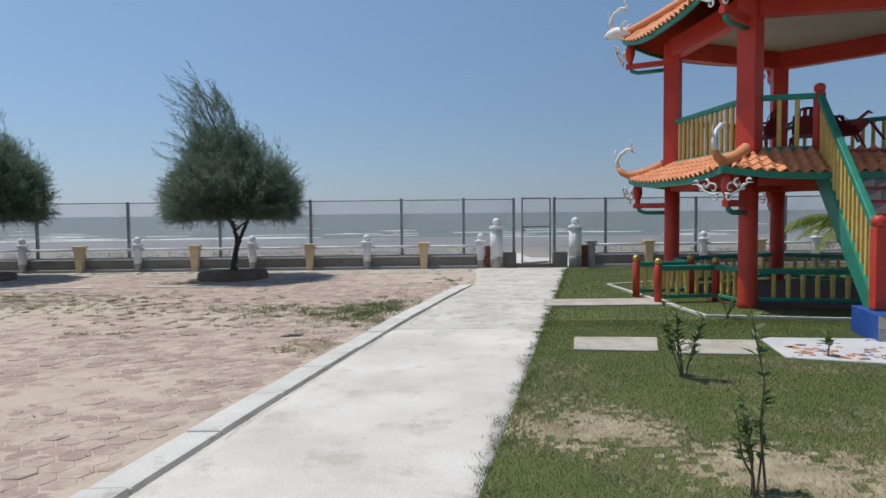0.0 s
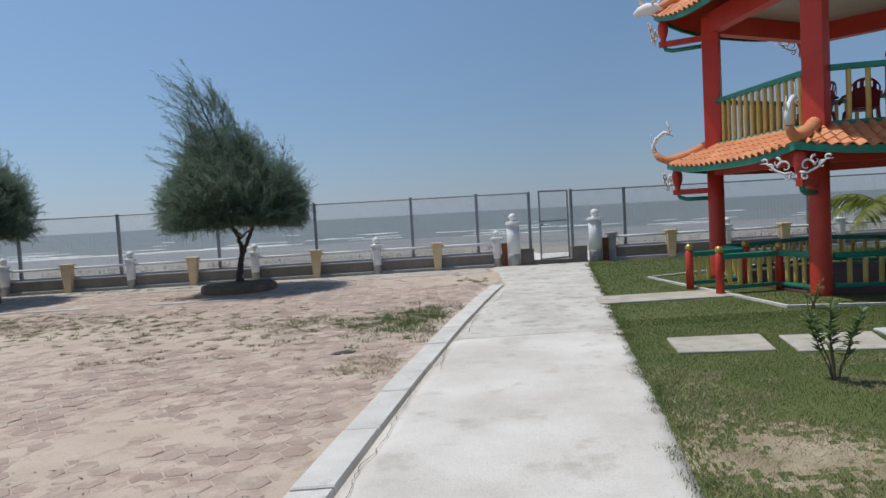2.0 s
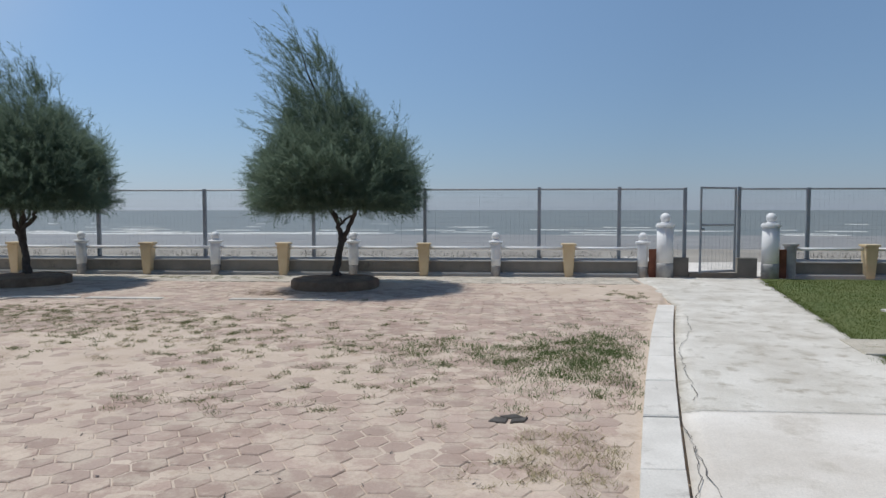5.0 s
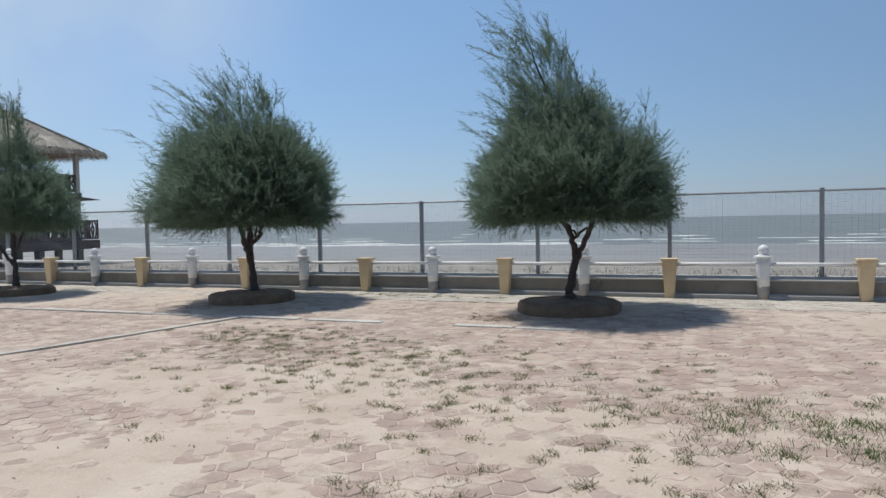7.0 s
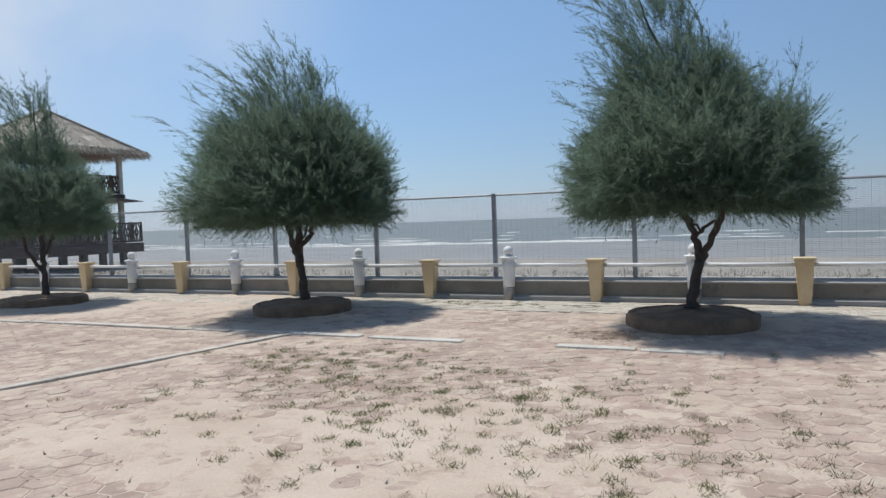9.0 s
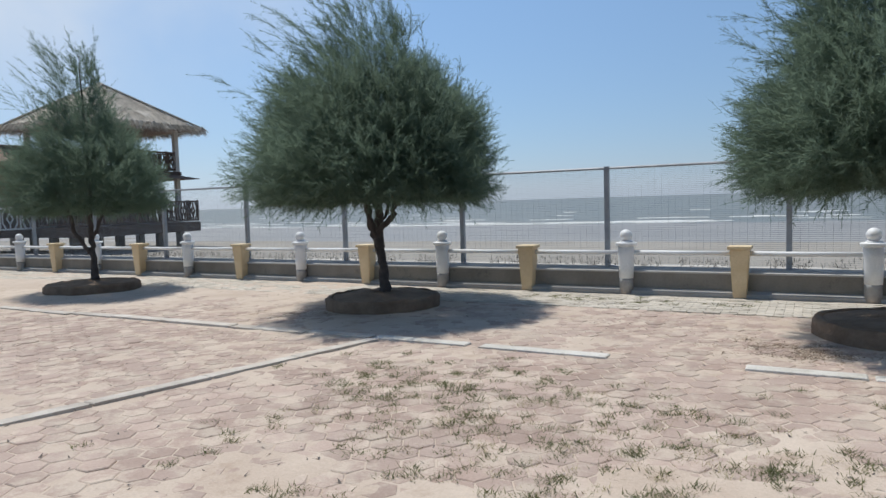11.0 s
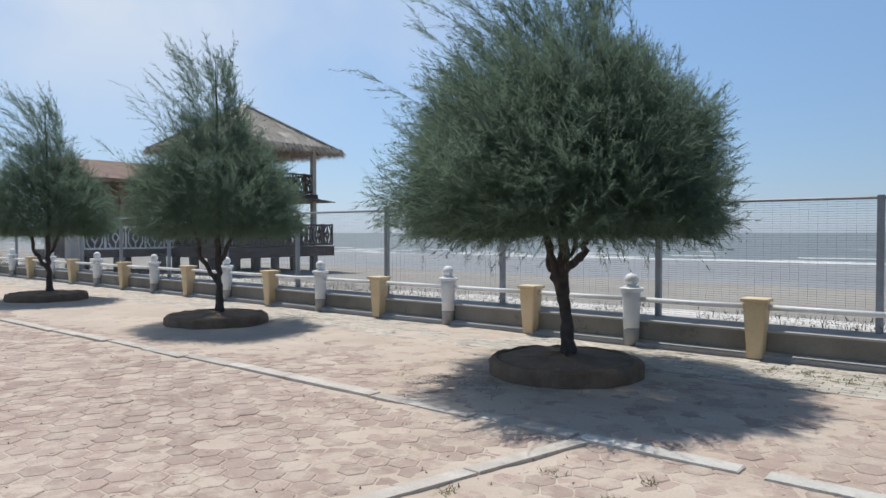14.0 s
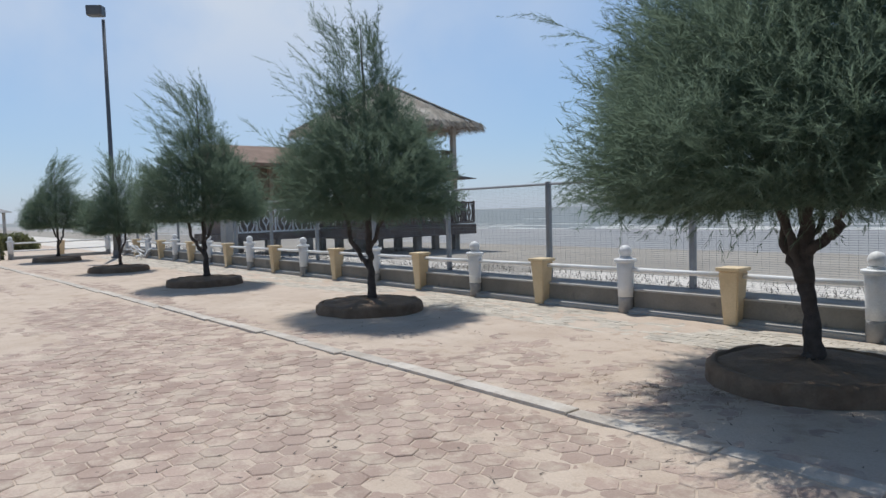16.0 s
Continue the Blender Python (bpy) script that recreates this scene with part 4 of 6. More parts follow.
    d = unit(out * (0.75 - 0.55 * rel)[:, None] + np.array([0, 0, 1.0]) * (0.45 + 0.7 * rel)[:, None] + wind * 0.2 + r.normal(0, 0.2, (n, 3)))
    length = (0.34 + 0.56 * r.random(n) ** 1.6) * (0.75 + 0.45 * np.sin(math.pi * np.clip(rel, 0, 1)))
    bend = wind * (0.12 + 0.30 * rel)[:, None] + r.normal(0, 0.10, (n, 3))
    shoots(base, d, length, bend, 70, 0.45, 0.09, 0.0046, 5)
    side = forked(base, d, length, bend, 13, 0.36, 0.45)
    shoots(*side, 90, 0.4, 0.08, 0.0044)
    # strands that hang below the crown
    n = 90
    a = r.random(n) * math.tau
    q = rs[0] * (0.25 + 0.72 * np.sqrt(r.random(n)))
    base = np.stack([np.cos(a) * q, np.sin(a) * q, np.full(n, bottom + 0.1)], -1)
    d = unit(np.stack([np.cos(a) * 0.35, np.sin(a) * 0.35, np.full(n, -0.9)], -1) + r.normal(0, 0.2, (n, 3)))
    shoots(base, d, 0.08 + 0.22 * r.random(n) ** 2.5, r.normal(0, 0.12, (n, 3)), 110, 0.3, 0.07, 0.0042)
    triangles("crown", np.concatenate(tri), NEEDLE, tree, "dense dark green needle foliage")
    return tree


WOOD_A = (
    ("trunk", [(0, 0, -0.03), (0.0, 0, 0.06), (0.05, 0.01, 0.35), (0.11, 0.0, 0.62)], [0.095, 0.074, 0.064, 0.066]),
    ("limb", [(0.11, 0, 0.58), (0.09, 0.02, 0.82), (0.04, 0.04, 1.02), (-0.10, 0.02, 1.25), (-0.3, 0.05, 1.7), (-0.55, 0.1, 2.3)], [0.06, 0.052, 0.048, 0.045, 0.035, 0.012]),
    ("limb", [(0.11, 0, 0.58), (0.2, -0.03, 0.8), (0.33, -0.05, 1.05), (0.42, -0.05, 1.3), (0.5, -0.1, 1.8), (0.3, -0.1, 3.0)], [0.052, 0.046, 0.042, 0.04, 0.03, 0.01]),
    ("limb", [(0.06, 0.03, 0.95), (0.2, 0.02, 1.08), (0.38, -0.04, 1.17)], [0.026, 0.022, 0.02]),
    ("limb", [(0.12, 0.03, 1.03), (0.02, 0.06, 1.16), (-0.08, 0.1, 1.26)], [0.018, 0.018, 0.014]),
    ("limb", [(-0.1, 0.02, 1.25), (0.0, 0.0, 1.9), (-0.1, 0.0, 2.8), (-0.45, 0.0, 3.7), (-0.7, 0.0, 4.4)], [0.04, 0.035, 0.028, 0.016, 0.005]),
)
WOOD_B = (
    ("trunk", [(0.02, 0, -0.03), (0.01, 0, 0.06), (-0.01, 0.01, 0.35), (-0.06, 0.0, 0.68)], [0.1, 0.08, 0.068, 0.07]),
    ("limb", [(-0.05, 0, 0.55), (-0.15, 0.02, 0.78), (-0.26, 0.04, 0.95), (-0.25, 0.05, 1.15), (-0.4, 0.1, 1.6), (-0.9, 0.15, 2.3)], [0.05, 0.044, 0.04, 0.042, 0.032, 0.01]),
    ("limb", [(-0.09, 0, 0.72), (-0.13, -0.06, 0.95), (-0.2, -0.1, 1.2), (-0.25, -0.3, 2.2)], [0.045, 0.042, 0.036, 0.01]),
    ("limb", [(-0.06, 0, 0.64), (-0.05, 0.0, 0.95), (-0.06, 0.0, 1.3), (0.05, 0.0, 2.0), (-0.1, 0.0, 3.4)], [0.072, 0.068, 0.06, 0.04, 0.01]),
    ("limb", [(-0.05, 0, 0.9), (0.1, -0.02, 0.99), (0.2, -0.03, 1.08), (0.24, -0.03, 1.24), (0.6, -0.1, 1.8), (1.0, -0.1, 2.3)], [0.045, 0.044, 0.04, 0.04, 0.03, 0.01]),
    ("limb", [(-0.02, 0, 1.0), (0.04, 0.08, 1.16), (0.02, 0.14, 1.3), (0.2, 0.6, 2.2)], [0.026, 0.024, 0.02, 0.008]),
)
WOOD_C = (
    ("trunk", [(0.0, 0, -0.03), (0.0, 0, 0.06), (0.0, 0.01, 0.4), (-0.04, 0.0, 0.72)], [0.085, 0.066, 0.056, 0.058]),
    ("limb", [(-0.02, 0, 0.46), (-0.11, -0.12, 0.68), (-0.2, -0.23, 0.9), (-0.22, -0.26, 1.2), (-0.5, -0.5, 2.0)], [0.042, 0.038, 0.036, 0.034, 0.01]),
    ("limb", [(-0.04, 0, 0.68), (-0.02, 0.0, 1.0), (0.0, 0.0, 1.4), (0.0, 0.0, 2.4), (-0.05, 0.0, 4.2)], [0.056, 0.05, 0.044, 0.03, 0.005]),
    ("limb", [(-0.04, 0, 0.75), (0.06, 0.08, 0.95), (0.12, 0.16, 1.25), (0.4, 0.4, 2.0)], [0.038, 0.034, 0.03, 0.01]),
)
tree_a = casuarina(3, ((1.24, 1.62), (1.40, 1.80), (1.75, 1.78), (2.1, 1.52), (2.45, 1.20), (2.8, 0.92), (3.2, 0.72), (3.7, 0.48), (4.2, 0.26), (4.6, 0.05)), (2.3, -0.75, 0.05), WOOD_A, 2300, 150, "dark green casuarina with a tall leaning tip")
tree_b = casuarina(5, ((1.26, 1.62), (1.42, 1.84), (1.8, 1.90), (2.3, 1.84), (2.65, 1.50), (2.95, 1.15), (3.3, 0.85), (3.75, 0.60), (4.15, 0.25)), (2.4, -0.2, 0.0), WOOD_B, 2700, 170, "broad round dark green casuarina tree")
tree_c = casuarina(8, ((1.22, 1.25), (1.42, 1.45), (1.85, 1.45), (2.3, 1.18), (2.65, 0.85), (3.05, 0.60), (3.55, 0.42), (4.05, 0.25), (4.45, 0.05)), (2.2, -0.1, 0.0), WOOD_C, 1150, 120, "slender pointed dark green casuarina tree")
ROW = ((-4.67, 16.8), (-11.0, 16.93), (-17.5, 16.78), (-24.0, 16.6), (-30.4, 16.4), (-38.4, 16.2))
for made, (x, y) in zip((tree_a, tree_b, tree_c), ROW):
    made.matrix_world = pose(x, y, 0.215)
for (x, y), turn, src, sc in zip(ROW[3:], (35, 160, 250), (tree_c, tree_c, tree_c), (1.0, 0.74, 0.86)):
    made = copy_thing(src, pose(x, y, 0.215, 0, 0, turn))
    made.scale = (sc, sc, sc)
    tagged(made, "smaller casuarina tree farther along the wall")
for k, (x, y) in enumerate(ROW):
    planter(x, y - 0.05, 60 + k)


# ---- the two-storey pentagonal pavilion ----
CX, CY = 7.05, 12.1
ANGLES = [148, 220, 292, 4, 76]
pav = thing("pavilion", pose(CX, CY, 0), "red two-storey garden pavilion with orange tiled roofs", "pavilion")


def corner(k, r, z=0.0, turn=0.0):
    a = radians(ANGLES[k % 5] + turn)
    return Vector((r * math.cos(a), r * math.sin(a), z))


def along(k, r, u, z=0.0):
    return corner(k, r).lerp(corner(k + 1, r), u) + Vector((0, 0, z))


RC = 2.42
for k in range(5):
    bm = bmesh.new()
    c = corner(k, RC)
    lathe(bm, [(0.152, 0.0), (0.148, 0.1), (0.143, 1.2), (0.143, 2.1)], 20, c)
    part("column", bm, RED, pav, "round glossy red column", True)
    bm = bmesh.new()
    box(bm, (-0.147, -0.147, 2.35), (0.147, 0.147, 4.8), 0.015, Matrix.Translation(c) @ pose(0, 0, 0, 0, 0, ANGLES[k]))
    part("column", bm, RED, pav, "square red upper column")


def ring(bm, r_out, r_in, z0, z1, lift=None, cuts=1):
    """A five-sided band between two radii; lift raises the outer edge towards the corners."""
    loops = []
    for r, z in ((r_out, z0), (r_out, z1), (r_in, z1), (r_in, z0)):
        loop = []
        for k in range(5):
            for c in range(cuts):
                u = c / cuts
                dz = lift * abs(2 * u - 1) ** 3 if lift else 0
                loop.append(bm.verts.new(along(k, r, u, z + dz)))
        loops.append(loop)
    n = len(loops[0])
    for a, b in zip(loops, loops[1:] + loops[:1]):
        for i in range(n):
            bm.faces.new((a[i], b[i], b[(i + 1) % n], a[(i + 1) % n]))
    return bm


part("deck", prism(bmesh.new(), [corner(k, 2.5)[:2] for k in range(5)], 2.29, 2.43), TILE_A, pav, "beige tiled upper deck")
part("ceiling_board", prism(bmesh.new(), [corner(k, 2.3)[:2] for k in range(5)], 2.23, 2.28), SOFFIT, pav)
part("ceiling_board", prism(bmesh.new(), [corner(k, 2.28)[:2] for k in range(5)], 4.84, 4.9), SOFFIT, pav, "cream rendered upper ceiling")
part("ring_beam", ring(bmesh.new(), 2.52, 2.3, 1.93, 2.23), RED, pav)
part("ring_beam", ring(bmesh.new(), 2.55, 2.3, 4.5, 4.86), RED, pav)


def tile_mesh(width, length):
    """A wavy clay pan tile, its head at the origin, running down along +x."""
    bm = bmesh.new()
    n = 8
    rows = []
    for x, sink in ((0.0, 0.0), (length, 0.0)):
        for dz in (0.0, -0.014):
            rows.append([bm.verts.new((x, width * (i / n - 0.5) * 1.04, 0.028 * math.sin(math.tau * i / n) + dz)) for i in range(n + 1)])
    a, al, b, bl = rows
    for i in range(n):
        bm.faces.new((a[i], b[i], b[i + 1], a[i + 1]))
        bm.faces.new((al[i], al[i + 1], bl[i + 1], bl[i]))
        bm.faces.new((b[i], bl[i], bl[i + 1], b[i + 1]))
    mesh = bpy.data.meshes.new("roof_tile")
    bm.to_mesh(mesh)
    bm.free()
    mesh.materials.append(ROOF)
    return mesh


def roof_skirt(r_in, z_in, r_out, z_out, lift, rows, mat_under, parts_on, tile_w=0.17):
    """One tiled hipped skirt: under-boards, fascia, tiles on every side, hips with upswept horns."""
    for k in range(5):
        bm = bmesh.new()
        cuts = 12
        grid = []
        for i in range(cuts + 1):
            u = i / cuts
            dz = lift * abs(2 * u - 1) ** 3
            grid.append([bm.verts.new(along(k, r_in, u, z_in - 0.10)), bm.verts.new(along(k, (r_in + r_out) / 2, u, (z_in + z_out) / 2 - 0.10 + dz * 0.3)), bm.verts.new(along(k, r_out - 0.02, u, z_out - 0.07 + dz))])
        for a, b in zip(grid, grid[1:]):
            for j in range(2):
                bm.faces.new((a[j], a[j + 1], b[j + 1], b[j]))
        bmesh.ops.solidify(bm, geom=bm.faces[:], thickness=0.03)
        part("roof_board", bm, mat_under, pav)
        bm = bmesh.new()
        top = []
        for i in range(cuts + 1):
            u = i / cuts
            dz = lift * abs(2 * u - 1) ** 3
            top.append([bm.verts.new(along(k, r_out + o, u, z_out + dz + zz)) for o, zz in ((0, 0.0), (0, -0.11), (-0.05, -0.11), (-0.05, 0.0))])
        for a, b in zip(top, top[1:]):
            for j in range(4):
                bm.faces.new((a[j], a[(j + 1) % 4], b[(j + 1) % 4], b[j]))
        part("fascia", bm, GREEN, pav, "green painted eave board")
        # tiles
        mid_a = radians(ANGLES[k] + 36)
        outward = Vector((math.cos(mid_a), math.sin(mid_a), 0))
        side = (corner(k + 1, 1) - corner(k, 1)).normalized()
        ap_in, ap_out = r_in * math.cos(radians(36)), r_out * math.cos(radians(36))
        run = ap_out - ap_in
        length = math.hypot(run, z_in - z_out) / rows * 1.18
        mesh = tile_mesh(tile_w, length)
        joined = bmesh.new() if k not in parts_on else None
        for row in range(rows):
            f0, f1 = row / rows, (row + 1) / rows
            half = (ap_in + run * (f0 + f1) / 2) * math.tan(radians(36))
            n = int(half / tile_w)
            for i in range(-n, n + 1):
                s = i * tile_w
                u = min(1, abs(s) / (ap_out * math.tan(radians(36))))
                dz0, dz1 = lift * u ** 3 * f0, lift * u ** 3 * min(1, f1 + 0.05)
                head = outward * (ap_in + run * f0) + side * s + Vector((0, 0, z_in + (z_out - z_in) * f0 + dz0 + 0.015))
                tail = outward * (ap_in + run * (f1 + 0.06)) + side * s + Vector((0, 0, z_in + (z_out - z_in) * (f1 + 0.06) + dz1 + 0.035))
                x = (tail - head).normalized()
                yv = side
                zv = x.cross(yv).normalized()
                if zv.z < 0:
                    yv, zv = -yv, -zv
                m = Matrix.Translation(head) @ Matrix((x, yv, zv)).transposed().to_4x4()
                if joined is None:
                    ob = link_mesh("roof_tile", mesh, None, pav)
                    ob.matrix_basis = m
                else:
                    start = len(joined.verts)
                    joined.from_mesh(mesh)
                    joined.verts.ensure_lookup_table()
                    for v in joined.verts[start:]:
                        v.co = m @ v.co
        if joined is not None:
            ob = part("roof_tiles", joined, ROOF, pav, "rows of orange clay roof tiles")
            ob["kind"] = "stuff"
        # hip ridge and horn
        bm = bmesh.new()
        pts = []
        for i in range(9):
            f = i / 8
            pts.append(corner(k, r_in + (r_out - r_in) * f, z_in + (z_out - z_in) * f + lift * f ** 3 + 0.06))
        tip = pts[-1]
        o = corner(k, 1)
        pts += [tip + o * 0.14 + Vector((0, 0, 0.06)), tip + o * 0.22 + Vector((0, 0, 0.15))]
        tube(bm, pts, [0.1] * 3 + [0.092] * 4 + [0.084, 0.076, 0.062, 0.048], 10)
        part("hip_ridge", bm, ROOF, pav, "rounded orange hip ridge", True)
        bm = bmesh.new()
        q = pts[-1]
        tube(bm, [q + o * -0.007, q + o * 0.028 + Vector((0, 0, 0.140)), q + o * -0.042 + Vector((0, 0, 0.280)), q + o * -0.182 + Vector((0, 0, 0.378)), q + o * -0.280 + Vector((0, 0, 0.364)), q + o * -0.322 + Vector((0, 0, 0.434))], [0.048, 0.038, 0.032, 0.034, 0.028, 0.008], 8)
        tube(bm, [q + o * -0.266 + Vector((0, 0, 0.371)), q + o * -0.280 + Vector((0, 0, 0.490)), q + o * -0.238 + Vector((0, 0, 0.588))], [0.02, 0.014, 0.004], 6)
        tube(bm, [q + o * -0.224 + Vector((0, 0, 0.364)), q + o * -0.308 + Vector((0, 0, 0.308)), q + o * -0.378 + Vector((0, 0, 0.280))], [0.02, 0.014, 0.004], 6)
        tube(bm, [q + o * 0.028 + Vector((0, 0, 0.168)), q + o * 0.070 + Vector((0, 0, 0.280)), q + o * 0.042 + Vector((0, 0, 0.378))], [0.018, 0.012, 0.004], 6)
        horn = part("horn_finial", bm, WHITE, pav, "white curled dragon-horn finial", True)
        if z_in > 5:
            bm = bmesh.new()
            t_ = Vector((-o.y, o.x, 0))
            tube(bm, [tip - o * 0.2, tip - o * 0.05 + Vector((0, 0, 0.03)), tip + o * 0.12 + Vector((0, 0, 0.05)), tip + o * 0.26 + Vector((0, 0, 0.03)), tip + o * 0.36 - Vector((0, 0, 0.02))], [0.06, 0.11, 0.125, 0.09, 0.045], 10)
            for sg in (-1, 1):
                tube(bm, [tip + t_ * sg * 0.11 + Vector((0, 0, 0.1)), tip + t_ * sg * 0.17 - o * 0.08 + Vector((0, 0, 0.2)), tip + t_ * sg * 0.15 - o * 0.16 + Vector((0, 0, 0.24))], [0.03, 0.02, 0.005], 6)
            part("dragon_head", bm, WHITE, horn, "white painted dragon head", True)


roof_skirt(2.45, 2.47, 3.28, 2.09, 0.13, 4, RED, (0, 1))
roof_skirt(0.3, 6.6, 3.42, 4.78, 0.28, 12, RED, ())

# corner brackets with drums and scrolls under both eaves
for z_eave, r_eave in ((2.1, 3.26), (4.9, 3.42)):
    for k in range(5):
        o = corner(k, 1)
        t = Vector((-o.y, o.x, 0))
        bm = bmesh.new()
        beam(bm, o * (RC + 0.1) + Vector((0, 0, z_eave - 0.44)), o * (r_eave - 0.08) + Vector((0, 0, z_eave - 0.44)), 0.09, 0.1)
        body = part("bracket", bm, RED, pav)
        bm = bmesh.new()
        tube(bm, [o * (RC + 0.1) + Vector((0, 0, z_eave - 0.58)), o * (r_eave - 0.32) + Vector((0, 0, z_eave - 0.58)), o * (r_eave - 0.2) + Vector((0, 0, z_eave - 0.54)), o * (r_eave - 0.17) + Vector((0, 0, z_eave - 0.46))], 0.04, 8)
        part("bracket_bar", bm, GREEN, body, "green lower bar", True)
        bm = bmesh.new()
        lathe(bm, [(0.04, -0.46), (0.06, -0.42), (0.05, -0.34), (0.075, -0.28), (0.095, -0.2), (0.095, -0.1), (0.07, -0.03), (0.05, 0.02)], 14, o * (r_eave - 0.16) + Vector((0, 0, z_eave)))
        part("drum", bm, RED, body, "red turned drum pendant", True)
        bm = bmesh.new()
        for sgn in (-1, 1):
            for a0, rad, off, up in ((0.0, 0.10, 0.14, -0.22), (1.6, 0.07, 0.25, -0.15), (0.8, 0.055, 0.33, -0.22), (2.4, 0.05, 0.12, -0.36), (0.4, 0.045, 0.40, -0.13)):
                pts = []
                for i in range(14):
                    ang = a0 + i * 0.42
                    rr = rad * (1 - i / 17)
                    pts.append(o * (r_eave + 0.02) + t * sgn * (off + rr * math.cos(ang)) + Vector((0, 0, z_eave + up + rr * math.sin(ang))))
                tube(bm, pts, [0.018 - 0.0009 * i for i in range(14)], 5)
            tube(bm, [o * (r_eave + 0.02) + t * sgn * x + Vector((0, 0, z_eave + z)) for x, z in ((0.05, -0.3), (0.15, -0.31), (0.27, -0.25), (0.38, -0.15), (0.47, -0.15))], [0.019, 0.018, 0.016, 0.013, 0.005], 5)
        part("scroll_ornament", bm, WHITE, body, "white scroll tracery", True)


def railing(a, b, z0, z1, gap=0.175):
    """Balusters between two rails on the pavilion, from a to b in plan."""
    a, b = Vector((a[0], a[1], 0)), Vector((b[0], b[1], 0))
    for z, h, w in ((z1, 0.085, 0.09), (z0, 0.06, 0.08)):
        bm = bmesh.new()
        beam(bm, a + Vector((0, 0, z)), b + Vector((0, 0, z)), w, h, 0.02)
        part("rail", bm, GREEN, pav, "green rail")
    n = max(2, int((b - a).length / gap))
    d = (b - a).normalized()
    mesh = None
    for i in range(1, n):
        p = a.lerp(b, i / n)
        if mesh is None:
            bm = bmesh.new()
            lathe(bm, [(0.034, z0), (0.036, z0 + 0.1), (0.036, z1 - 0.1), (0.034, z1)], 8)
            ob = part("baluster", bm, YELLOW, pav, "", True)
            mesh = ob.data
        else:
            ob = link_mesh("baluster", mesh, None, pav)
        ob.location = p


for k in range(5):
    if k == 1:
        continue
    e = 0.17 / 2.84
    railing(along(k, RC, e), along(k, RC, 1 - e), 2.49, 3.27)
STAIR_U0, STAIR_U1 = 0.98 / 2.84, 2.1 / 2.84
railing(along(1, RC, 0.06), along(1, RC, STAIR_U0 - 0.02), 2.49, 3.27, 0.2)
railing(along(1, RC, STAIR_U1 + 0.02), along(1, RC, 0.94), 2.49, 3.27, 0.2)


def newel(p, z0, z1, name="newel_post"):
    bm = bmesh.new()
    box(bm, (p.x - 0.065, p.y - 0.065, z0), (p.x + 0.065, p.y + 0.065, z1 - 0.14), 0.012)
    ob = part(name, bm, RED, pav)
    bm = bmesh.new()
    lathe(bm, [(0.05, z1 - 0.14), (0.075, z1 - 0.12), (0.085, z1 - 0.07), (0.075, z1 - 0.03), (0.03, z1)], 14, (p.x, p.y, 0))
    part("finial", bm, RED, ob, "", True)


out_a = radians(256)
OUT = Vector((math.cos(out_a), math.sin(out_a), 0))
SIDE = (corner(2, 1) - corner(1, 1)).normalized()
left, right = along(1, RC, STAIR_U0), along(1, RC, STAIR_U1)
newel(left, 2.33, 3.46)
newel(right, 2.33, 3.46)
RUN, BASE, FLOOR2 = 2.35, 0.36, 2.43
steps = 11
rise, tread = (FLOOR2 - BASE) / steps, RUN / steps
for side_p in (left, right):
    bm = bmesh.new()
    a = side_p + OUT * 0.02
    prof = [(0.0, FLOOR2 + 0.06), (RUN + 0.05, BASE + 0.06), (RUN + 0.05, BASE - 0.02), (RUN - 0.25, BASE - 0.02), (0.0, FLOOR2 - 0.42)]
    vs = [[bm.verts.new(a + OUT * x + SIDE * w + Vector((0, 0, z))) for x, z in prof] for w in (-0.055, 0.055)]
    n = len(prof)
    for i in range(n):
        bm.faces.new((vs[0][i], vs[0][(i + 1) % n], vs[1][(i + 1) % n], vs[1][i]))
    bm.faces.new(vs[0][::-1])
    bm.faces.new(vs[1])
    part("stringer", bm, GREEN, pav, "green painted stair stringer")
    bm = bmesh.new()
    beam(bm, side_p + Vector((0, 0, 3.3)), side_p + OUT * RUN + Vector((0, 0, BASE + 0.93)), 0.09, 0.09, 0.015)
    part("handrail", bm, GREEN, pav)
    n = 15
    for i in range(1, n):
        f = i / n
        p = side_p + OUT * RUN * f
        bm = bmesh.new()
        z = FLOOR2 + (BASE - FLOOR2) * f
        box(bm, (p.x - 0.028, p.y - 0.02, z + 0.02), (p.x + 0.028, p.y + 0.02, z + 0.9), 0.006)
        part("baluster", bm, YELLOW, pav)
    newel(side_p + OUT * (RUN + 0.03), BASE, BASE + 1.12)
